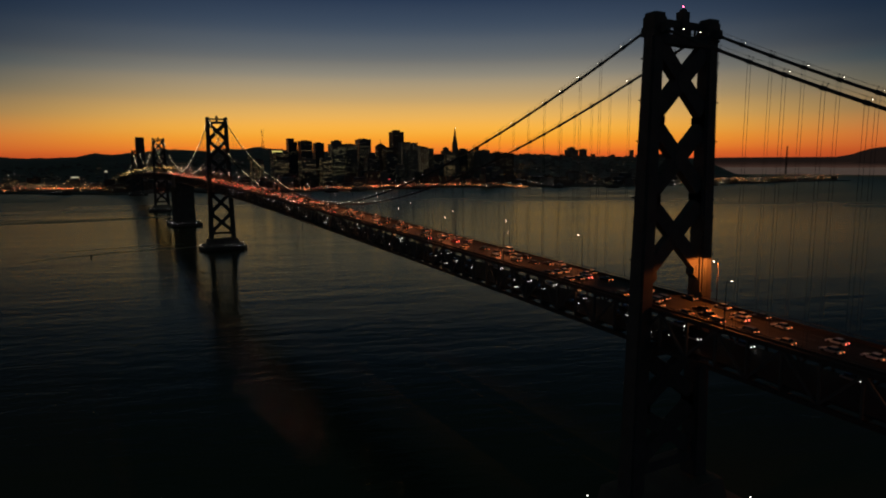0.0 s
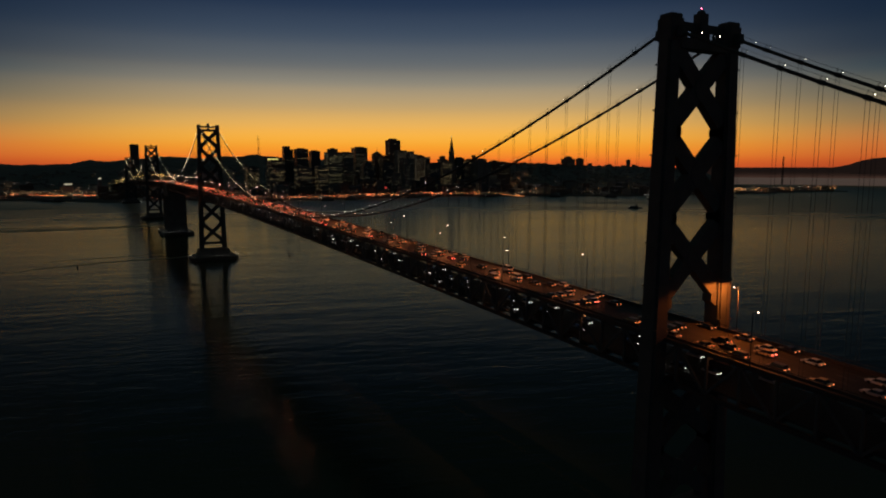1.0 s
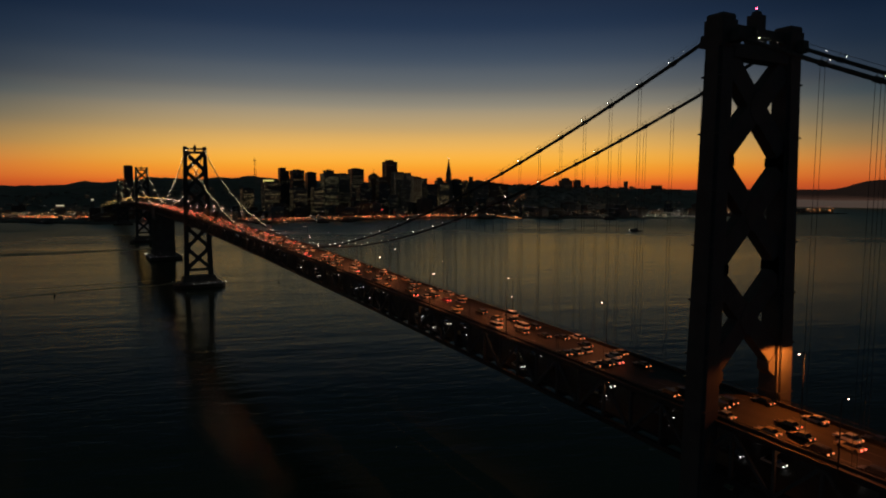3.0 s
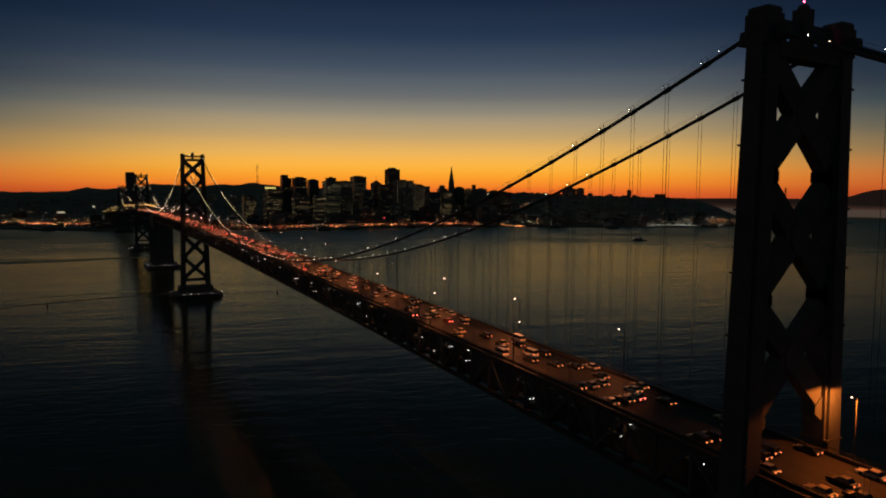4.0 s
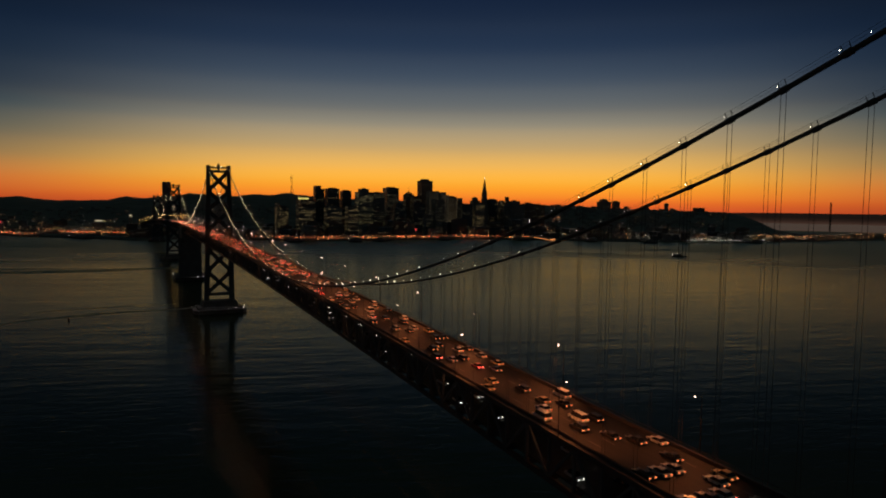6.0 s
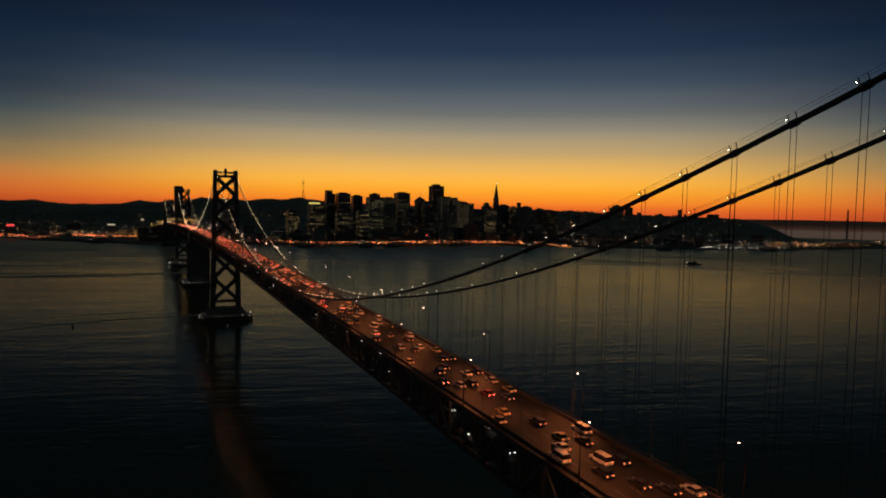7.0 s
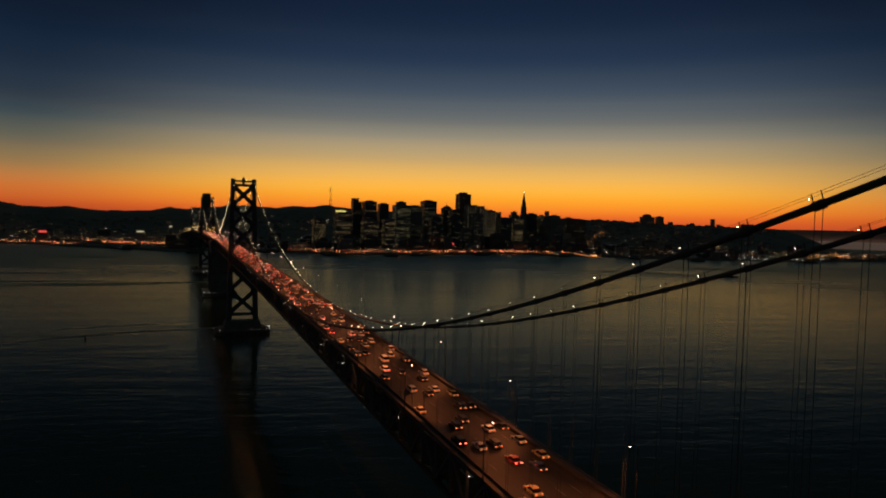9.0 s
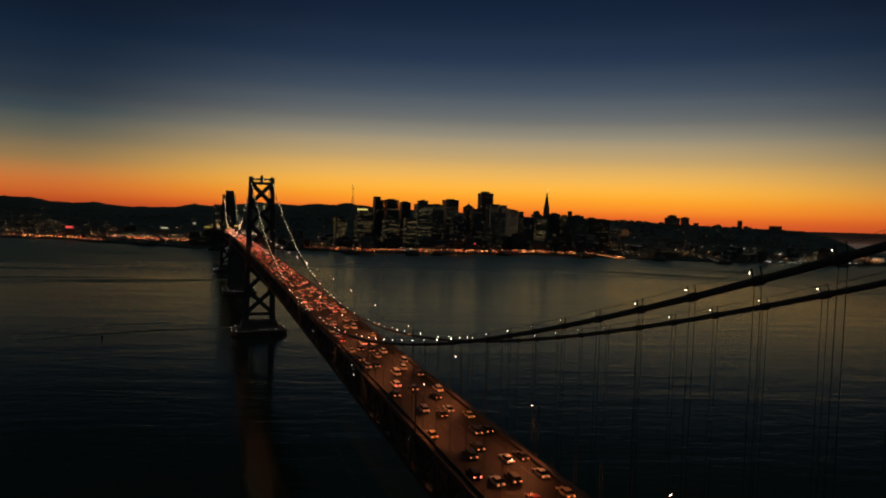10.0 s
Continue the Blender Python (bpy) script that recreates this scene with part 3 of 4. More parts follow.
lamp_light = bpy.data.lights.new("lamp_light", "SPOT")
lamp_light.energy, lamp_light.color = LAMP_POWER, LAMP_COLOUR
lamp_light.spot_size, lamp_light.spot_blend, lamp_light.shadow_soft_size = radians(120), 0.6, 0.2
# the road is darker round the near tower
dim_light = lamp_light.copy()
dim_light.energy = LAMP_POWER * 0.5
# the lamp beside the tower throws its light flatter than the others
flat_light = bpy.data.lights.new("lamp_light", "SPOT")
flat_light.energy, flat_light.color = LAMP_POWER * 1.0, (1.0, 0.21, 0.022)
flat_light.spot_size, flat_light.spot_blend, flat_light.shadow_soft_size = radians(175), 0.16, 0.2
# those over the southern kerb further on also throw light far along the bridge and out over the water
wide_light = bpy.data.lights.new("lamp_light", "SPOT")
wide_light.energy, wide_light.color = LAMP_POWER * 0.08, (1.0, 0.26, 0.11)
wide_light.spot_size, wide_light.spot_blend, wide_light.shadow_soft_size = radians(172), 0.1, 0.2
lamp_right = make_lamp(11.3, 2.6, 1)
lamp_left = make_lamp(-10.9, -17.2, -1)
mid_lamps = {s: make_lamp(s * 11.1, y, s, GLOW_LAMP, 0.3) for s, y in ((1, 59.6 + 45.4 * 9), (-1, -17.2 + 47.1 * 11))}
far_lamp = make_lamp(11.3, 1120.0, 1, GLOW_FAR_LAMP, 0.42, "yellow")
places = [(11.3, 59.6 + 45.4 * k, 1) for k in range(0, 46)] + [(-10.9, -17.2 + 47.1 * k, -1) for k in range(-2, 48) if k not in (0, 1)]
for x, y, s in [(11.3, 2.6, 1), (-10.9, -17.2, -1)] + places:
    if (x, y) not in ((11.3, 2.6), (-10.9, -17.2)):
        if 455 < y < 1060:
            if abs(y - (468.2 if s > 0 else 500.9)) > 1:
                copy_thing(mid_lamps[s], pose(x, y, deck_z(y)))
        elif y < 1060:
            copy_thing(lamp_right if s > 0 else lamp_left, pose(x, y, deck_z(y)))
        elif abs(y - 1120) > 30 or s < 0:
            copy_thing(far_lamp, pose(x, y, deck_z(y), 0, 0, 0 if s > 0 else 180))
    if y < 900:
        spot = deck_z(y) + POST - 0.35
        lo = new("lamp_light", flat_light if y == 2.6 else dim_light if y < 70 else lamp_light)
        lo.location = (x - s * 1.9, y, spot)
        lo.rotation_euler = (radians(13), 0, 0) if y == 2.6 else (radians(-25) if y == -17.2 else 0, s * radians(35), 0)
        if s < 0 and 280 < y < 1000 and abs(y - 704) > 40:
            lo = new("lamp_light", wide_light)
            lo.location = (x - s * 1.9, y, spot)


# ---- the curved approach viaduct on the city side ----
def approach(u):
    """Middle of the approach road at u from 0 to 1."""
    return (-36 * u ** 1.6, 2225 + 290 * u, deck_z(2225) - 19 * u * u)


via = thing("approach_viaduct", "curved two-level approach viaduct lit by yellow lamps", "viaduct")
for up, name in ((0, "upper_roadway"), (-7.6, "lower_roadway")):
    bm = bmesh.new()
    rows = []
    for k in range(25):
        x, y, z = approach(k / 24)
        rows.append([bm.verts.new((x + q * 9.6, y, z + up + dz)) for q, dz in ((-1, -1.2), (1, -1.2), (1, 0), (-1, 0))])
    for a, b in zip(rows, rows[1:]):
        for k in range(4):
            bm.faces.new((a[k], a[(k + 1) % 4], b[(k + 1) % 4], b[k]))
    bm.faces.new(rows[0][::-1]); bm.faces.new(rows[-1])
    part(name, bm, ASPHALT, via)
for k in range(1, 12):
    x, y, z = approach(k / 11.5)
    for q in (-7, 7):
        part("viaduct_column", box(bmesh.new(), x + q - 1.2, x + q + 1.2, y - 1.2, y + 1.2, -3, z - 1, 0.9), CONCRETE, via)
for k in range(18):
    x, y, z = approach(k / 17)
    for q in (-9, 9):
        part("viaduct_lamp", octa(bmesh.new(), (x + q, y, z + 10), 0.42), GLOW_FAR_LAMP, via)
        part("viaduct_lamp_pole", tube(bmesh.new(), [(x + q, y, z), (x + q, y, z + 10)], 0.15, 5), POLE, via)


# ---- land, hills and the far shore ----
EYE_XY = (-90.0, -20.0)
SHORE = [(-60, 3600), (-24, 3100), (-12.7, 2800), (-8.6, 2690), (-7, 2520), (-3.7, 2400), (0.8, 2185), (5, 2290), (10, 2200), (14, 2115), (21, 2195), (29.2, 2390), (38, 2400),
         (44, 2450), (50, 2610), (55.2, 2880), (60, 3310), (62, 3420)]
RIDGE = [(-60, 0.6), (-30, 0.6), (-13, 0.6), (-11.4, 0.63), (-10.5, 0.5), (-9.6, 0.31), (-8.4, 0.32), (-7.2, 0.41), (-6, 0.25), (-4, 0.18), (-1.2, 0.21), (-0.5, 0.46),
         (0.2, 0.56), (0.6, 0.46), (2.1, 0.51), (4.1, 0.7), (4.8, 0.95), (5.6, 0.83), (8.5, 0.71), (9.9, 0.96), (11.4, 0.9), (13, 1.06), (14.6, 0.82), (20, 0.6), (28, 0.42),
         (34, 0.42), (38.3, 0.3), (41.4, 0.13), (45, 0.08), (48.7, 0.0), (52, -0.14), (54.6, -0.2), (55.6, -0.4), (56.4, -0.65), (60, -0.8)]


def table(rows, a):
    for (a0, v0), (a1, v1) in zip(rows, rows[1:]):
        if a <= a1:
            u = (a - a0) / (a1 - a0)
            return v0 + (v1 - v0) * u
    return rows[-1][1]


def polar(az, r, z):
    return (EYE_XY[0] + r * math.sin(radians(az)), EYE_XY[1] + r * math.cos(radians(az)), z)


def land_height(az, u):
    """Height of the ground from the quay (u 0) to the ridge (u 1)."""
    top = max(4.0, 113 + 4650 * math.tan(radians(table(RIDGE, az))))
    top += 7 * noise.noise(Vector((az * 0.9, 0.3, 0))) * min(1, max(0, (50 - az) / 10))
    top += 3 * noise.noise(Vector((az * 3.1, 4.0, 0))) + 3 * noise.noise(Vector((az * 9.0, 1.0, 0)))      # treetops and roofs on the ridge
    u = max(0.0, (u - 0.22) / 0.78)       # flat land behind the quays
    rise = u * u * (3 - 2 * u)
    roll = 12 * u * (1 - u) * noise.noise(Vector((az * 0.35, u * 6, 2.0)))
    return 3.0 + (top - 3.0) * rise + roll


bm = bmesh.new()
grid = []
AZ = [float(a) for a in np.arange(-60, 62.01, 0.2)]
for a in AZ:
    r0 = table(SHORE, a)
    r1 = 4650.0 if a < 50 else max(r0 + 60, 4650 - (4650 - r0 - 800) * min(1, (a - 50) / 4) - max(0, a - 54) * 95)
    row = [bm.verts.new(polar(a, r0, -3.0))]
    for k in range(15):
        u = k / 14
        uu = u if a < 50 else u * (r1 - r0) / (4650 - r0)
        row.append(bm.verts.new(polar(a, r0 + (r1 - r0) * u, land_height(a, uu))))
    row.append(bm.verts.new(polar(a, r1 + 20, -3.0)))
    grid.append(row)
for a, b in zip(grid, grid[1:]):
    for k in range(len(a) - 1):
        bm.faces.new((a[k], b[k], b[k + 1], a[k + 1])).smooth = True
tagged(part("ground", bm, LAND, None, "dark city ground rising from the waterfront to the hills", "structure"), category="ground")

# the headlands beyond the strait
bm = bmesh.new()
prev = None
FARRIDGE = [(47, -0.1), (53, -0.03), (60.8, -0.03), (61.5, 0.12), (62.3, 0.42), (63, 0.6), (64, 0.72), (65.5, 0.78), (68, 0.8), (72, 0.7), (80, 0.5), (100, 0.3)]
for a in np.arange(47, 100, 0.4):
    a = float(a)
    z = 113 + 4760 * math.tan(radians(table(FARRIDGE, a))) + 4 * noise.noise(Vector((a * 1.3, 5, 0))) * (a > 60)
    cur = [bm.verts.new(polar(a, r, zz)) for r, zz in ((4700, -2), (4740, z * 0.7), (4760, z), (4800, -2))]
    if prev:
        for k in range(3):
            bm.faces.new((prev[k], cur[k], cur[k + 1], prev[k + 1]))
    prev = cur
# haze over the headland is put into its material as a faint emission
HAZE_GLOW_HILL = material("haze_glow_headland", (0.06, 0.05, 0.05), emit=(1.0, 0.55, 0.4), power=0.009)
tagged(part("backdrop_headland", bm, HAZE_GLOW_HILL, None, "dark headland beyond the strait with haze put in as glow", "structure"), category="hill")
# added low layers before it, each glowing brighter, grade the haze downwards
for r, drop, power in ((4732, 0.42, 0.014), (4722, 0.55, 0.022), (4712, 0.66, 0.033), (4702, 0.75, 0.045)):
    bm = bmesh.new()
    prev = None
    for a in np.arange(47, 100, 0.4):
        a = float(a)
        z = 113 + r * math.tan(radians(-drop + 0.05 * noise.noise(Vector((a * 0.7, drop * 20, 0)))))
        cur = [bm.verts.new(polar(a, q, zz)) for q, zz in ((r - 4, -2), (r, z), (r + 5, -2))]
        if prev:
            for k in range(2):
                bm.faces.new((prev[k], cur[k], cur[k + 1], prev[k + 1]))
        prev = cur
    tagged(part("backdrop_haze_layer", bm, material("haze_layer_glow", (0.08, 0.07, 0.07), emit=(1.0, 0.5, 0.33), power=power), None, "added pale glowing haze layer below the headland", "structure"), category="hill")
# a low strip before it; its glow stands for pale fog and far water
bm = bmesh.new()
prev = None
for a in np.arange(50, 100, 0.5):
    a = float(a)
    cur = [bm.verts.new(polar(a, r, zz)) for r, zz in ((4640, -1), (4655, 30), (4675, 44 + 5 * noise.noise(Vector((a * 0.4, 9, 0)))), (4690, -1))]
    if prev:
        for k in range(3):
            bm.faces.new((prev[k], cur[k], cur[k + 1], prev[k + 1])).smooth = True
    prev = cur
tagged(part("backdrop_fog_glow", bm, material("glowing_fog_strip", (0.5, 0.45, 0.42), emit=(1.0, 0.62, 0.44), power=0.06), None, "low glowing strip for pale fog and far water on the strait", "structure"), category="fog")
# the far tower of another bridge stands out of the fog
ft = thing("distant_bridge_tower", "thin distant suspension bridge tower in the haze", "bridge tower", polar(57.3, 4630, 0))
for q in (-5.5, 5.5):
    part("tower_leg", box(bmesh.new(), q - 1.6, q + 1.6, -2, 2, -2, 178, 0.8), HILL, ft)
for z in (62, 100, 128, 152, 173):
    part("cross_strut", box(bmesh.new(), -4.6, 4.6, -1.5, 1.5, z, z + 5), HILL, ft)

# the radio mast on the hill
mast = thing("radio_mast", "tall three-legged red and white radio mast on a hill", "radio mast", polar(13.1, 4620, 184))
for k in range(3):
    a = 2 * math.pi * k / 3
    bm = tube(bmesh.new(), [(16 * math.cos(a), 16 * math.sin(a), -30), (5 * math.cos(a), 5 * math.sin(a), 60), (7 * math.cos(a), 7 * math.sin(a), 120), (7 * math.cos(a), 7 * math.sin(a), 142)], [1.4, 1.0, 0.9, 0.5], 6)
    part("mast_leg", bm, POLE, mast)
for z, r in ((20, 10), (60, 6), (95, 7), (120, 8)):
    part("mast_platform", tube(bmesh.new(), [(0, 0, z - 1.2), (0, 0, z + 1.2)], r, 9), POLE, mast)


# ---- the city ----
rng = random.Random(7)


def lit_windows(bm, faces, floor_h, bay, share):
    """Lit panes set a little proud of the given facades: single bays, and here and there a whole lit floor.
    A facade: corner, direction, length, z0, z1, outward."""
    for (px, py), (dx, dy), length, z0, z1, (nx, ny) in faces:
        nb, nf = max(1, int(length / bay)), max(1, int((z1 - z0) / floor_h))
        w = length / nb
        for f in range(nf):
            z = z0 + f * floor_h + 0.3 * floor_h
            lit = rng.random() < 0.02
            busy = 0.8 if lit else 2.6 * share * rng.choice((0.1, 0.4, 0.8, 1.6))
            on = False
            for b in range(nb):
                if rng.random() < 0.55:         # lit bays run on into their neighbours
                    on = rng.random() < busy
                if not on:
                    continue
                a0, a1 = b * w + 0.18 * w, b * w + 0.82 * w
                q = [(px + dx * a + nx * 0.25, py + dy * a + ny * 0.25, zz) for a, zz in ((a0, z), (a1, z), (a1, z + 0.5 * floor_h), (a0, z + 0.5 * floor_h))]
                bm.faces.new([bm.verts.new(c) for c in q])


def ground_at(x, y):
    dx, dy = x - EYE_XY[0], y - EYE_XY[1]
    az, r = math.degrees(math.atan2(dx, dy)), math.hypot(dx, dy)
    r0 = table(SHORE, az)
    return land_height(az, min(1, max(0, (r - r0) / (4650 - r0))))


def make_building(x0, x1, y, top, style=0, share=0.14, crown="flat", depth=None, glow=0):
    """An office tower from x0 to x1 whose near face stands at y."""
    d = depth or max(18.0, (x1 - x0) * 0.9)
    if share < 0.29:
        glow = rng.choice((0, 1, 2, 2, 2, 2))
        share *= rng.choice((0.15, 0.3, 0.5, 1.0, 2.0))      # some blocks have gone dark for the night
    z0 = min(ground_at(x0, y), ground_at(x1, y), ground_at(x0, y + d), ground_at(x1, y + d)) - 4
    cx, cy, w = (x0 + x1) / 2, y + d / 2, x1 - x0
    kind = ("pale stone", "dark glass", "brown granite")[style]
    b = thing("office_tower" if top > 110 else "city_building", "dark %s building with scattered lit windows at dusk" % kind, "building", (cx, cy, 0), "city buildings")
    hx, hy = w / 2, d / 2
    body_top = top
    blocks = []
    if crown == "step":
        body_top = top - min(14, 0.1 * top)
        blocks = [(-0.66, 0.5, 0.6, body_top, top, 1.0), (-0.3, 0.2, 0.3, top, top + 4, 1.0)]
    elif crown == "notch":
        body_top = top - 0.07 * top
        blocks = [(-0.98, 0.3, 0.9, body_top, top, 1.0)]
    elif crown == "spire":
        body_top = top - 12
        blocks = [(-0.8, 0.8, 0.8, body_top, top - 4, 0.7), (-0.45, 0.45, 0.45, top - 4, top + 2, 0.4), (-0.04, 0.04, 0.04, top + 2, top + 26, 0.3)]
    elif crown == "plant":
        blocks = [(-0.6, 0.45, 0.5, top, top + 4.5, 1.0), (0.5, 0.75, 0.3, top, top + 2.5, 1.0)]
    for a0, a1, bb, za, zb, nar in blocks:
        part("roof_block", box(bmesh.new(), hx * a0, hx * a1, -hy * bb, hy * bb, za - 0.2, zb, nar), FACADE[style], b)
    # pilasters stand out of the near facade
    nb = max(2, int(w / 7))
    out = [(hx, hy), (-hx, hy), (-hx, -hy)]
    for k in range(nb):
        px = -hx + w * (k + 0.5) / nb
        out += [(px - 0.5, -hy), (px - 0.5, -hy - 0.6), (px + 0.5, -hy - 0.6), (px + 0.5, -hy)]
    out += [(hx, -hy)]
    bm = loft(bmesh.new(), [[(px, py, zz) for px, py in out] for zz in (z0, body_top)])
    part("building_wall", bm, FACADE[style], b)
    bm = bmesh.new()
    lo = max(z0 + 8, 8)
    lit_windows(bm, [((-hx, -hy), (1, 0), w, lo, body_top - 3, (0, -2)), ((-hx, -hy), (0, 1), d, lo, body_top - 3, (-1, 0))], 4.6, 5.2, share)
    if len(bm.verts):
        part("lit_glazing", bm, GLOW_WINDOW[glow], b, kind="stuff")
    else:
        bm.free()
    return b


# the financial district, south to north: x0, x1, near face, roof
for x0, x1, y, top, crown in ((726, 770, 3000, 211, "notch"), (757, 813, 2900, 196, "plant"), (843, 888, 2950, 188, "plant"), (841, 907, 2700, 193, "step"),
                              (947, 1000, 2800, 179, "plant"), (1050, 1113, 2900, 207, "plant"), (1194, 1238, 3000, 190, "spire"), (1194, 1234, 2900, 170, "flat")):
    make_building(x0, x1, y, top, rng.choice((0, 1, 2)), 0.4 if x0 == 841 else 0.12, crown, None, rng.choice((0, 1)))
for x0, x1, y, top, crown in ((1210, 1258, 2750, 192, "flat"), (1249, 1285, 2700, 187, "notch"), (1310, 1354, 2750, 167, "plant"), (1389, 1412, 2800, 163, "flat"),
                              (1305, 1360, 2600, 133, "flat"), (1473, 1513, 2800, 166, "step"), (1511, 1553, 2700, 157, "plant"), (1600, 1631, 2750, 150, "plant")):
    b = make_building(x0, x1, y, top, rng.choice((0, 1, 2)), 0.12, crown, None, rng.choice((0, 1)))
    if x0 in (1210, 1249, 1310):
        # strings of small lamps run up the corners and fins of these slabs
        hw, d = (x1 - x0) / 2, max(18.0, (x1 - x0) * 0.9) / 2
        for q in (-1, -0.5, 0.0, 0.55, 1):
            part("corner_light_string", box(bmesh.new(), q * hw - 0.45, q * hw + 0.45, -d - 1.4, -d - 0.9, 20, top * (0.97 if abs(q) == 1 else 0.93)), GLOW_STRING, b, "pale string of lamps up a corner")
make_building(1392, 1446, 2640, 137, 0, 0.5, "plant", None, 0)
for x0, x1, y, top, crown in ((1606, 1620, 2700, 172, "flat"), (1570, 1649, 2600, 151, "step"), (1656, 1696, 2600, 141, "plant"), (1730, 1800, 2650, 136, "plant"),
                              (2756, 2826, 3347, 183, "step"), (2861, 2901, 3347, 171, "plant"), (3100, 3121, 3129, 163, "flat"), (3223, 3277, 2972, 136, "flat")):
    make_building(x0, x1, y, top, rng.choice((0, 2)), 0.05, crown)
for x0, x1, y, top, crown in ((560, 616, 2600, 141, "flat"), (440, 484, 2500, 110, "plant"), (502, 556, 2400, 106, "flat"), (611, 667, 2400, 110, "plant"),
                              (700, 742, 2420, 118, "flat"), (930, 985, 2500, 130, "step"), (1010, 1060, 2480, 128, "plant"), (1120, 1168, 2500, 150, "flat")):
    make_building(x0, x1, y, top, rng.choice((0, 1, 2)), 0.3 if x0 < 750 else 0.16, crown)
# the broad tower with the bevelled crown
b = make_building(1308, 1371, 3062, 254, 2, 0.06)
part("crown_block", box(bmesh.new(), -18, 14, -20, 20, 253.9, 263, 1.0), FACADE[2], b)
# the dark residential tower beside the bridge approach
b = make_building(54, 88, 2929, 203, 1, 0.02)
part("crown_block", box(bmesh.new(), -15.5, 15.5, -9, 9, 202.9, 207, 1.0), FACADE[1], b)
# the lit sign floor on the southern block
part("lit_top_floor", box(bmesh.new(), -26, 20, -26.6, -25.8, 141, 149), material("yellow_lit_floor", (0.5, 0.5, 0.2), emit=(1.0, 0.8, 0.2), power=0.75),
     make_building(590, 640, 2780, 157, 0, 0.1), "bright yellow lit top floor")
# lit signs on low roofs by the water
def make_sign(x, y, z, w, h, tint, words):
    make_building(x - w * 0.7, x + w * 0.7, y + 3, z - 3, 0, 0.05)
    t = thing("lit_sign", words, "sign", (x, y, z), "roof signs")
    part("sign_panel", box(bmesh.new(), -w / 2, w / 2, -0.5, 0.5, 0, h, 1.0, 0.1), tint, t)
    for q in (-0.35, 0.35):
        part("sign_post", box(bmesh.new(), q * w - 0.3, q * w + 0.3, 0.6, 1.3, -3.2, h), POLE, t)
    return t


SIGN_RED = material("red_sign_glow", (0.5, 0.05, 0.05), emit=(1.0, 0.09, 0.08), power=1.0)
SIGN_PALE = material("pale_sign_glow", (0.6, 0.6, 0.5), emit=(1.0, 0.85, 0.55), power=0.5)
make_sign(-500, 2750, 39, 24, 6, SIGN_RED, "wide red lit roof sign near the waterfront")
make_sign(-177, 2750, 44, 26, 5, SIGN_PALE, "wide pale lit roof sign near the waterfront")
make_sign(-69, 2760, 64, 9, 6, SIGN_PALE, "small bright white lit roof sign")
make_sign(816, 2180, 30, 22, 7, SIGN_RED, "red lit sign on a waterfront roof")
make_sign(868, 2165, 30, 30, 5, SIGN_RED, "long red lit sign on a waterfront roof")

# the pyramid
pyr = thing("pyramid_tower", "slender pointed pyramid skyscraper with two side wings", "skyscraper", (1496, 2731, 0))
part("pyramid_wall", loft(bmesh.new(), [[(-s, -s, z), (s, -s, z), (s, s, z), (-s, s, z)] for s, z in ((24, 0), (7.5, 200), (0.5, 262))]), FACADE[0], pyr)
for q in (-1, 1):
    part("pyramid_wing", box(bmesh.new(), q * 12 - 3, q * 12 + 3, -3, 3, 95, 192, 0.7), FACADE[0], pyr)
part("pyramid_tip", ball(bmesh.new(), (0, 0, 263), 1.6, 1), GLOW_PIER, pyr, "white light at the tip")

# the common run of blocks behind the quay, lower and darker
for k in range(190):
    az = rng.uniform(-14, 52)
    r = table(SHORE, az) + rng.uniform(40, 900) * rng.random() ** 0.6
    dense = 1.0 if 12 < az < 34 else 0.45
    x, y, _ = polar(az, r, 0)
    g = ground_at(x, y)
    h = rng.uniform(12, 30) + dense * rng.uniform(5, 70) * rng.random() ** (1.0 if 12 < az < 34 else 3)
    if r > 4450 or (-14 < az < 0.5 and r < 3150):
        continue
    w = rng.uniform(22, 60)
    make_building(x - w / 2, x + w / 2, y, g + h, rng.choice((0, 1, 2)), 0.06 if dense == 1 else 0.03, rng.choice(("flat", "plant", "flat")), None, rng.choice((0, 1)))

for k in range(34):
    az = rng.uniform(52, 61)
    x, y, _ = polar(az, table(SHORE, az) + rng.uniform(20, 350), 0)
    w = rng.uniform(25, 70)
    make_building(x - w / 2, x + w / 2, y, ground_at(x, y) + rng.uniform(7, 18), rng.choice((0, 2)), 0.05, "flat")

# houses and small blocks climb the hills, too many to count
bm = bmesh.new()
glow = bmesh.new()
for k in range(1500):
    az = rng.choice((rng.uniform(-16, 12), rng.uniform(26, 54), rng.uniform(26, 54)))
    r0 = table(SHORE, az)
    x, y, _ = polar(az, r0 + 120 + (4560 - r0 - 120) * (0.7 * rng.random() if az < 12 else rng.random() if az < 50 else 0.3 * rng.random()), 0)
    w, d, h = rng.uniform(5, 13), rng.uniform(6, 12), rng.uniform(4, 8) * (2.2 if rng.random() < 0.05 else 1)
    z = ground_at(x, y)
    box(bm, x - w, x + w, y - d, y + d, z - 4, z + h)
    for q in range(rng.choice((0, 0, 0, 0, 1, 2))):
        gx, gz = x + rng.uniform(-0.8, 0.8) * w, z + rng.uniform(0.3, 0.85) * h
        glow.faces.new([glow.verts.new(c) for c in ((gx - 0.8, y - d - 0.2, gz), (gx + 0.8, y - d - 0.2, gz), (gx + 0.8, y - d - 0.2, gz + 1.3), (gx - 0.8, y - d - 0.2, gz + 1.3))])
houses = part("hillside_houses", bm, FACADE[0], None, "crowded small houses on the dark city hills", "stuff")
tagged(houses, category="houses")
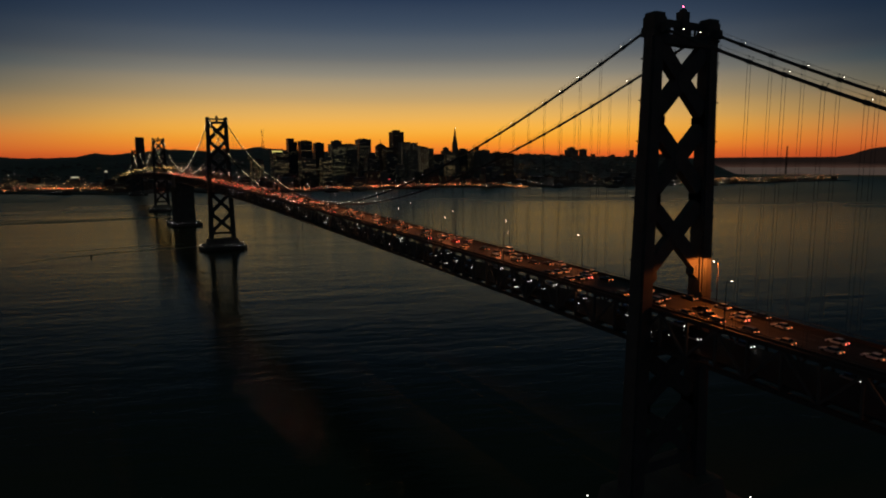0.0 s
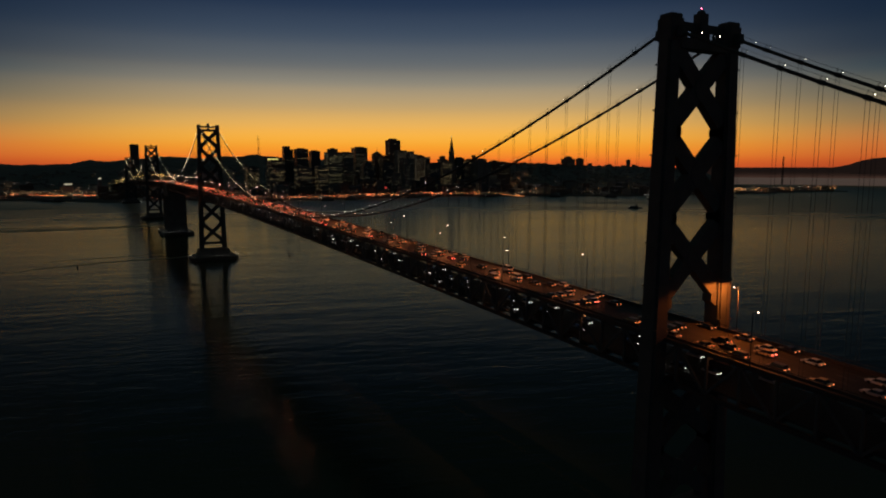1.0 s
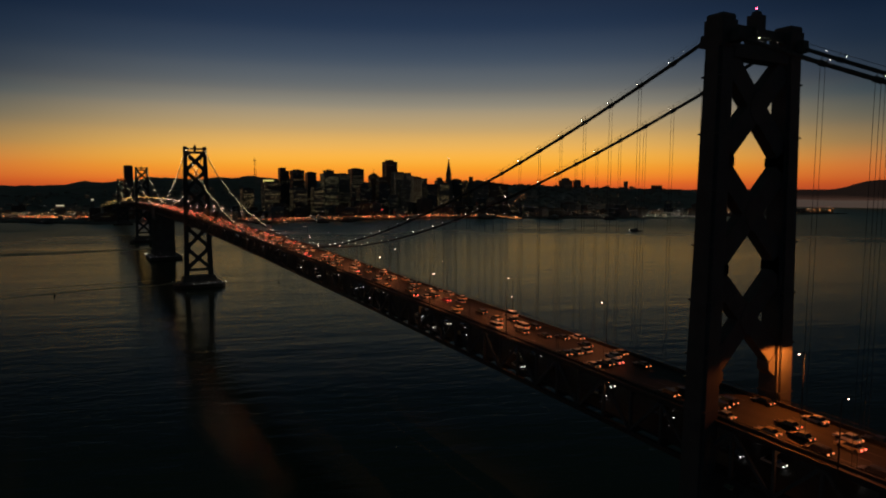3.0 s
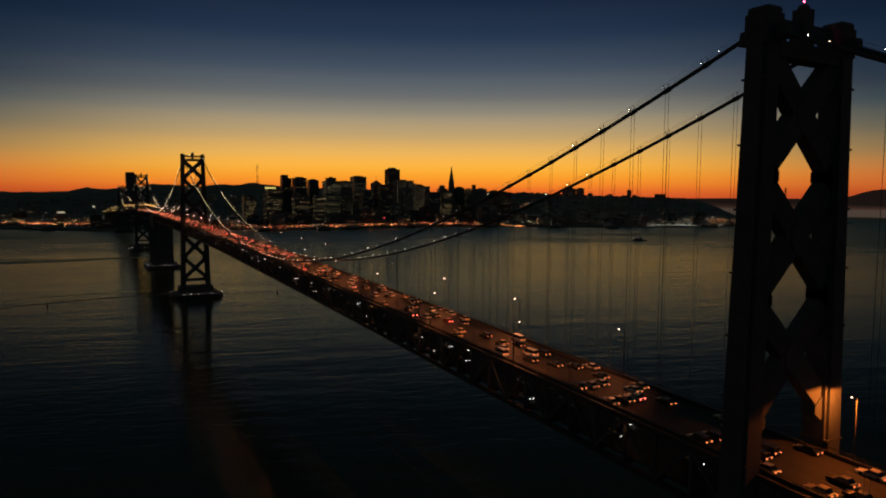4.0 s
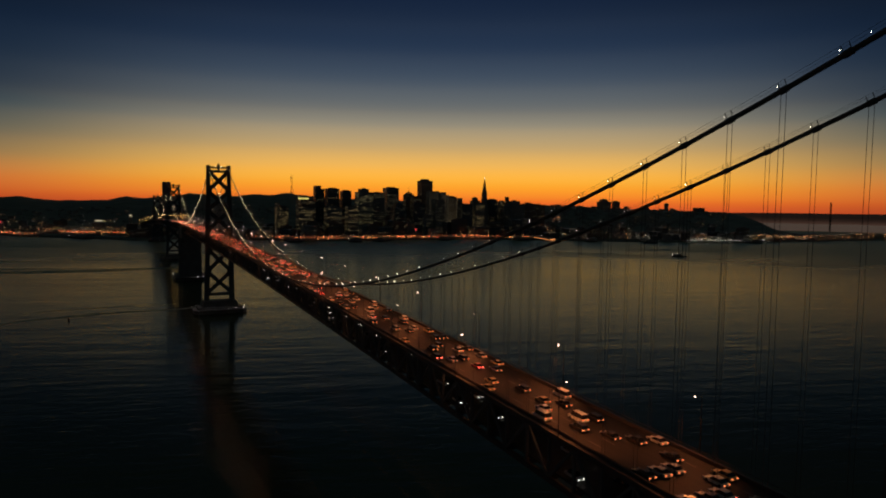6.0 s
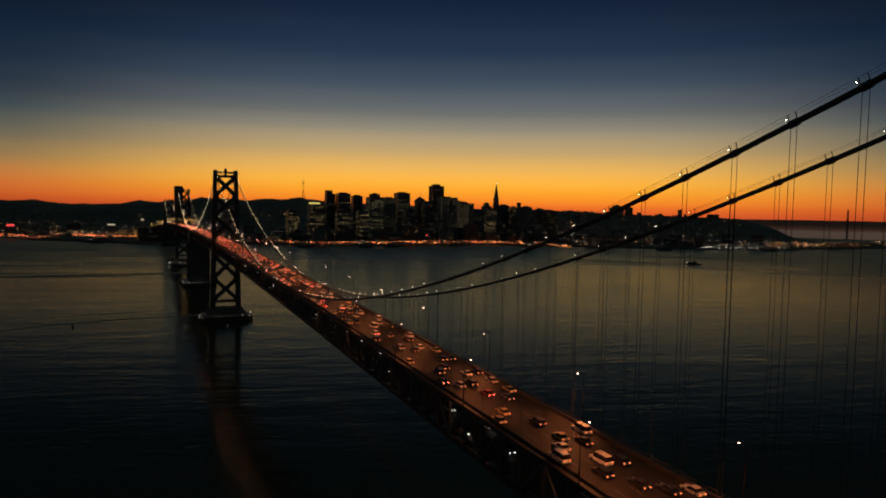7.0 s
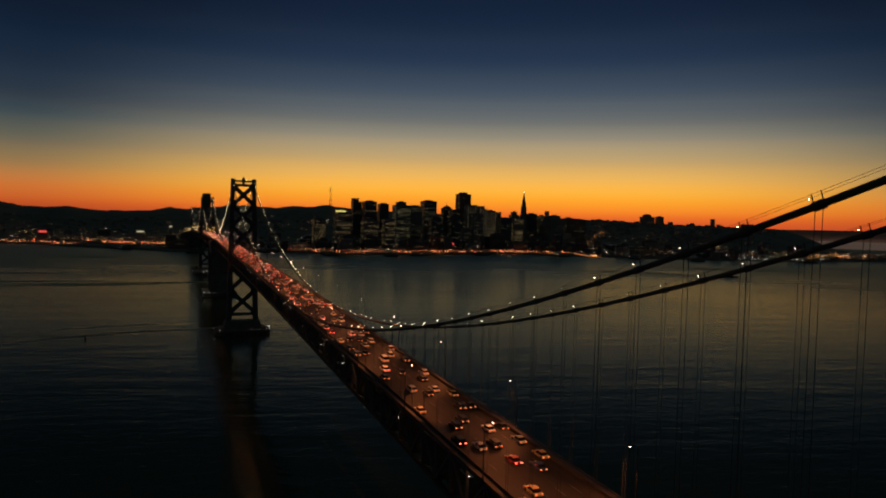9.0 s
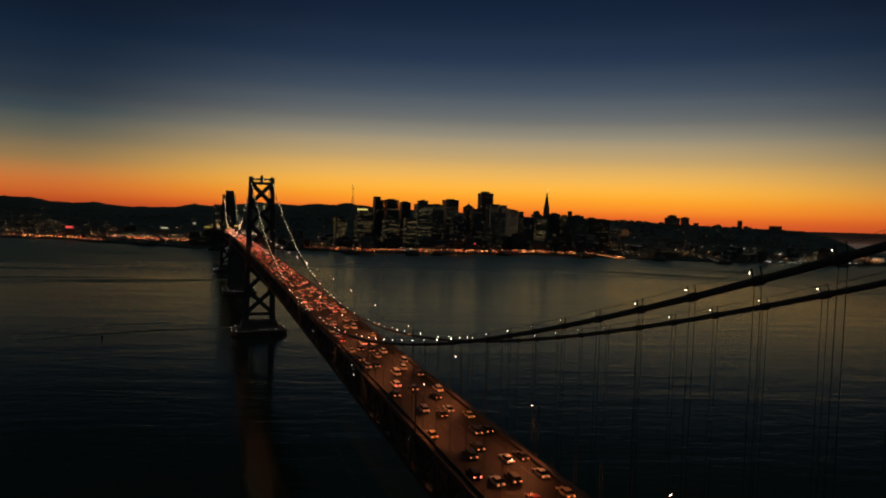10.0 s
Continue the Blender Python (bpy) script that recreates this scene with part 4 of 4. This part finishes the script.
part("lit_glazing", glow, GLOW_WINDOW[0], houses, kind="stuff")

# finger piers and their sheds along the quay
for k, az in enumerate((-3.4, 7.5, 13, 18.5, 21.5, 27, 33, 39.5, 44, 51.5)):
    r = table(SHORE, az)
    L, w = rng.uniform(150, 230), rng.uniform(26, 40)
    t = thing("pier_shed", "long low pier shed over the water with a row of lamps", "pier shed", polar(az, r + L * 0.1, 0), "pier sheds")
    t.rotation_euler = (0, 0, radians(-az + rng.uniform(-25, 25)))
    part("pier_deck", box(bmesh.new(), -w / 2 - 5, w / 2 + 5, -L / 2, L / 2, -3, 3, 1.0), FENDER, t)
    bm = box(bmesh.new(), -w / 2, w / 2, -L / 2 + 8, L / 2, 3, 10.5, 1.0)
    part("shed_wall", bm, SHED, t)
    part("shed_roof", loft(bmesh.new(), [[(-w / 2 - 1, q, 10.5), (w / 2 + 1, q, 10.5), (0, q, 15)] for q in (-L / 2 + 7, L / 2)]), SHED, t)
    if az > 33 or k % 3 == 0:
        bm = bmesh.new()
        for q in np.arange(-L / 2 + 8, L / 2, 14):
            octa(bm, (-w / 2 - 4, float(q), 8.0), 0.3)
        part("shed_lamp_row", bm, GLOW_TOWN["pale"], t, kind="stuff")

# street lights and traffic of the town
def town_lights(name, label, tint, n, place, size):
    bm = bmesh.new()
    for _ in range(n):
        x, y, up = place()
        octa(bm, (x, y, ground_at(x, y) + up), size * rng.uniform(0.6, 1.25))
    tagged(part(name, bm, GLOW_TOWN[tint], None, label, "stuff"), category="town lights")


def quay():
    az = rng.choice((rng.uniform(-13, -6), rng.uniform(4, 34), rng.uniform(4, 34), rng.uniform(20, 34), rng.uniform(12, 30), rng.uniform(12, 30)))
    x, y, _ = polar(az, table(SHORE, az) + rng.uniform(5, 60), 0)
    return x, y, rng.uniform(4, 12)


def streets():
    az = rng.uniform(-14, 58)
    if az < 8 and rng.random() < 0.5:
        az = rng.uniform(8, 38)
    r = table(SHORE, az) + 60 + (1500 if az > 8 else 900) * rng.random() ** 1.6
    x, y, _ = polar(az, min(r, 4500) if az < 50 else table(SHORE, az) + rng.uniform(10, 120), 0)
    return x, y, rng.uniform(5, 22)


def spit():
    az = rng.uniform(52, 61.3)
    x, y, _ = polar(az, table(SHORE, az) + rng.uniform(5, 330), 0)
    return x, y, rng.uniform(6, 20)


def lit_pier():
    u = rng.random()
    return 1300 + 112 * u + rng.choice((-3, 3, 9)), 1878 + 375 * u, rng.uniform(2, 5)


def avenue():
    u = rng.random()
    x, y = 1537 + 660 * u, 2300 + 720 * u + 40 * math.sin(u * 3.1)
    return x + rng.uniform(-22, 22), y, max(5.0, 4 + 36 * u - ground_at(x, y)) + rng.uniform(0, 4)


def south_quay():
    u = rng.random() ** 0.8 * 1.2 - 0.1
    return -360 + 262 * u + rng.uniform(-4, 4), 2805 - 210 * u, rng.uniform(2, 7)


# the long pier whose edge is strung with orange lamps
pier = thing("lit_pier", "long low pier edged with a bright orange line of lamps", "pier", (1357, 2065, 0))
pier.rotation_euler = (0, 0, math.atan2(-118, 392))
part("pier_deck", box(bmesh.new(), -14, 14, -205, 205, -3, 3.5, 1.0), FENDER, pier)
part("pier_hall", box(bmesh.new(), -8, 10, -150, 200, 3.5, 11, 0.9), SHED, pier)
for k in range(40):
    part("edge_lamp", box(bmesh.new(), -14.4, -14.05, -203 + 10.2 * k, -195.5 + 10.2 * k, 3.2, 5.0), GLOW_TOWN["flame"], pier)
for k in range(4):
    part("edge_lamp", box(bmesh.new(), -13 + 7 * k, -8 + 7 * k, -205.6, -205.1, 3.2, 5.0), GLOW_TOWN["flame"], pier)
def south_town():
    az = rng.uniform(-14, 3)
    x, y, _ = polar(az, table(SHORE, az) + 380 + 700 * rng.random() ** 2, 0)
    return x, y, rng.uniform(5, 16)


def north_hill():
    az = rng.uniform(33, 55)
    r0 = table(SHORE, az)
    x, y, _ = polar(az, r0 + 30 + (4300 - r0) * rng.random() ** 1.5 * (0.9 if az < 47 else 0.4), 0)
    return x, y, rng.uniform(6, 15)


town_lights("hill_street_lights", "scattered pale street lights on the northern hills", "pale", 260, north_hill, 0.62)
town_lights("hill_street_lights", "scattered orange street lights on the northern hills", "flame", 220, north_hill, 0.62)
town_lights("quay_lights", "amber lights along the waterfront road", "flame", 420, quay, 1.0)
town_lights("quay_tail_lights", "red lights of waterfront traffic", "red", 260, quay, 1.0)
town_lights("street_lights", "scattered pale street lights of the town", "pale", 420, streets, 0.52)
town_lights("street_lights", "scattered amber street lights of the town", "amber", 560, streets, 0.58)
town_lights("lit_pier_lights", "bright amber lights along a lit pier", "flame", 130, lit_pier, 0.9)
bm = bmesh.new()
for k in range(34):
    az = 47.2 + 6.0 * k / 33
    if k % 11 != 8:
        x, y, _ = polar(az, table(SHORE, az) - 25, 0)
        octa(bm, (x, y, 9.0), 0.9)
tagged(part("pier_lamp_row", bm, GLOW_PIER, None, "even row of white lamps along a pier", "stuff"), category="town lights")
town_lights("wharf_lights", "amber lights of the wharf", "flame", 210, spit, 0.95)
town_lights("wharf_lights", "pale lights of the wharf", "pale", 70, spit, 0.7)
town_lights("avenue_lights", "amber lights of a climbing avenue", "flame", 60, avenue, 0.8)
town_lights("south_quay_lights", "row of amber lights on the southern waterfront", "flame", 110, south_quay, 0.95)
town_lights("south_street_lights", "scattered amber lights of the southern town", "amber", 420, south_town, 0.55)
town_lights("south_street_lights", "scattered pale lights of the southern town", "pale", 140, south_town, 0.52)
town_lights("south_quay_lights", "row of red lights on the southern waterfront", "red", 120, south_quay, 0.95)


# ---- traffic ----
def make_car(kind, colour, braking=False):
    """A car that faces +Y, with its parts."""
    W, L, H, BON, CAB = {"car": (1.8, 4.6, 1.45, 0.8, (-1.75, 1.0)), "suv": (1.9, 4.7, 1.75, 0.98, (-2.2, 1.15)), "van": (2.0, 5.2, 2.1, 1.05, (-2.5, 1.7))}[kind]
    t = thing(kind, "%s %s with lit tail lights on the roadway" % (colour, {"car": "saloon car", "suv": "sport utility car", "van": "delivery van"}[kind]), "car", (0, 0, 0), "cars on the bridge")
    hw, hl = W / 2, L / 2
    prof = [(-hl, 0.35), (-hl - 0.05, 0.7), (-hl + 0.1, BON), (hl - 0.7, BON - 0.06), (hl, BON - 0.25), (hl + 0.04, 0.5), (hl - 0.1, 0.28), (-hl + 0.1, 0.26)]
    bm = bmesh.new()
    loft(bm, [[(x * hw, y * (1 if abs(x) < 1 else 0.985), z) for y, z in prof] for x in (-1, -0.88, 0.88, 1)])
    part("car_body", bm, CAR_PAINT[colour], t)
    c0, c1 = CAB
    rake0, rake1 = (0.55, 0.85) if kind == "car" else (0.2, 0.6)
    bm = loft(bmesh.new(), [[(-hw * 0.93, c0, BON - 0.05), (hw * 0.93, c0, BON - 0.05), (hw * 0.93, c1, BON - 0.05), (-hw * 0.93, c1, BON - 0.05)],
                            [(-hw * 0.76, c0 + rake0, H - 0.06), (hw * 0.76, c0 + rake0, H - 0.06), (hw * 0.76, c1 - rake1, H - 0.06), (-hw * 0.76, c1 - rake1, H - 0.06)]])
    part("glasshouse", bm, GLASS, t)
    bm = box(bmesh.new(), -hw * 0.78, hw * 0.78, c0 + rake0 - 0.08, c1 - rake1 + 0.08, H - 0.07, H, 0.92)
    part("car_roof", bm, CAR_PAINT[colour], t)
    for s in (-1, 1):
        part("tail_light", box(bmesh.new(), s * hw * 0.74 - 0.2, s * hw * 0.74 + 0.2, -hl - 0.1, -hl + 0.06, BON - 0.24, BON - 0.04), GLOW_BRAKE if braking else GLOW_TAIL, t)
        part("headlight", box(bmesh.new(), s * hw * 0.72 - 0.2, s * hw * 0.72 + 0.2, hl - 0.04, hl + 0.07, 0.55, 0.7), HEAD_GLASS, t)
        for y in (-hl + 0.85, hl - 0.9):
            wheel = part("wheel", tube(bmesh.new(), [(s * hw - 0.12 * s, y, 0.33), (s * hw + 0.02 * s, y, 0.33)], 0.33, 12), RUBBER, t)
            if y < 0:
                part("rim", tube(bmesh.new(), [(s * hw + 0.02 * s, y, 0.33), (s * hw + 0.035 * s, y, 0.33)], 0.2, 8), POLE, wheel)
    return t


def slope_at(y):
    return math.degrees(math.atan((deck_z(y + 2) - deck_z(y - 2)) / 4))


LANES = (-7.2, -3.6, 0.0, 3.6, 7.2)
KINDS = [("car", "white"), ("car", "silver"), ("car", "black"), ("car", "gold"), ("car", "red"), ("suv", "black"), ("suv", "white"), ("suv", "silver"), ("car", "blue"), ("van", "white")]
WEIGHTS = [4, 4, 6, 4, 1, 4, 2, 2, 1, 0.6]
first, far_y = {}, []


def put_car(x, y, k, braking):
    m = pose(x, y, deck_z(y), slope_at(y), 0, rng.uniform(-1, 1))
    if (k, braking) not in first:
        first[k, braking] = make_car(*KINDS[k], braking)
        first[k, braking].matrix_basis = m
    else:
        copy_thing(first[k, braking], m)


for lane in LANES:
    y = -75.0 + rng.uniform(0, 14)
    while y < 700:
        gap = rng.choice((7.5, 9, 11, 14, 19, 26)) * (1.25 if y < 330 else 0.95)
        y += gap
        put_car(lane + rng.uniform(-0.35, 0.35), y, rng.choices(range(10), WEIGHTS)[0], rng.random() < (0.12 if y < 330 else 0.6))
    far_y.append(y)
# beyond the second tower the cars run together: bodies and tail lights in two meshes
traffic = thing("far_traffic", "distant queue of cars with red tail lights", "traffic", kind="stuff")
fb, ft, fo = bmesh.new(), bmesh.new(), bmesh.new()
for lane, y in zip(LANES, far_y):
    while y < 2100:
        y += rng.uniform(12, 38)
        x, z = lane + rng.uniform(-0.3, 0.3), deck_z(y)
        box(fb, x - 0.9, x + 0.9, y - 2.3, y + 2.3, z + 0.2, z + 0.85)
        box(fb, x - 0.85, x + 0.85, y - 1.7, y + 1.0, z + 0.85, z + 1.45, 0.78)
        mix = rng.random()
        for q in (-0.66, 0.66):
            box(ft if mix < 0.66 else fo, x + q - 0.22, x + q + 0.22, y - 2.42, y - 2.28, z + 0.6, z + 0.85)
part("car_body_row", fb, CAR_PAINT["silver"], traffic, kind="stuff")
part("tail_light_row", ft, GLOW_FAR_TAIL, traffic, kind="stuff")
part("brake_light_row", fo, GLOW_BRAKE, traffic, kind="stuff")

# the lower deck runs towards the island
def make_oncoming(colour):
    t = thing("oncoming_car", "%s car with bright headlights on the lower deck" % colour, "car", (0, 0, 0), "cars on the lower deck")
    bm = loft(bmesh.new(), [[(x * 0.9, y, z) for y, z in ((-2.3, 0.3), (-2.3, 0.8), (2.2, 0.8), (2.3, 0.35))] for x in (-1, 1)])
    part("car_body", bm, CAR_PAINT[colour], t)
    part("glasshouse", box(bmesh.new(), -0.8, 0.8, -1.2, 1.7, 0.8, 1.42, 0.78), GLASS, t)
    for s in (-1, 1):
        part("headlight", ball(bmesh.new(), (s * 0.62, -2.32, 0.62), 0.125, 1), GLOW_HEAD, t)
    return t


onc = [make_oncoming("silver"), make_oncoming("black")]
used = [False, False]
for lane in LANES:
    y = -60.0 + rng.uniform(0, 30)
    while y < 720:
        y += rng.uniform(18, 70)
        i = rng.randrange(2)
        m = pose(lane, y, deck_z(y) - 8.6, slope_at(y), 0, 0)
        if used[i]:
            copy_thing(onc[i], m)
        else:
            onc[i].matrix_basis, used[i] = m, True


# ---- on the water ----
boat = thing("ferry_boat", "small dark ferry with a lit cabin on the bay", "boat", (1165, 1165, 0))
boat.rotation_euler = (0, 0, radians(-128))
part("hull", loft(bmesh.new(), [[(-4, -17, z), (4, -17, z), (4.4, 8, z), (0.3, 19 + z * 0.5, z), (-0.3, 19 + z * 0.5, z), (-4.4, 8, z)] for z in (-1, 2.6)]), FENDER, boat)
part("cabin", box(bmesh.new(), -3.4, 3.4, -13, 8, 2.6, 6.2, 0.94, 0.2), SHED, boat)
part("wheelhouse", box(bmesh.new(), -2.2, 2.2, 1, 6, 6.2, 8.8, 0.9, 0.1), SHED, boat)
for y, z in ((-14.5, 5.0), (-14.5, 3.6), (-3.0, 9.2)):
    part("cabin_lamp", ball(bmesh.new(), (1.6, y, z), 0.42, 1), GLOW_PIER, boat)
for bx, by in ((-143.0, 704.0), (88.0, 690.0)):
    t = thing("buoy", "dark steel navigation buoy floating on the bay", "buoy", (bx, by, 0), "buoys")
    part("buoy_float", tube(bmesh.new(), [(0, 0, -0.6), (0, 0, 0.9), (0, 0, 1.1)], [1.0, 1.0, 0.7], 12), FENDER, t)
    part("buoy_cage", tube(bmesh.new(), [(0, 0, 1.1), (0, 0, 3.0), (0, 0, 3.8)], [0.6, 0.3, 0.2], 6), FENDER, t)
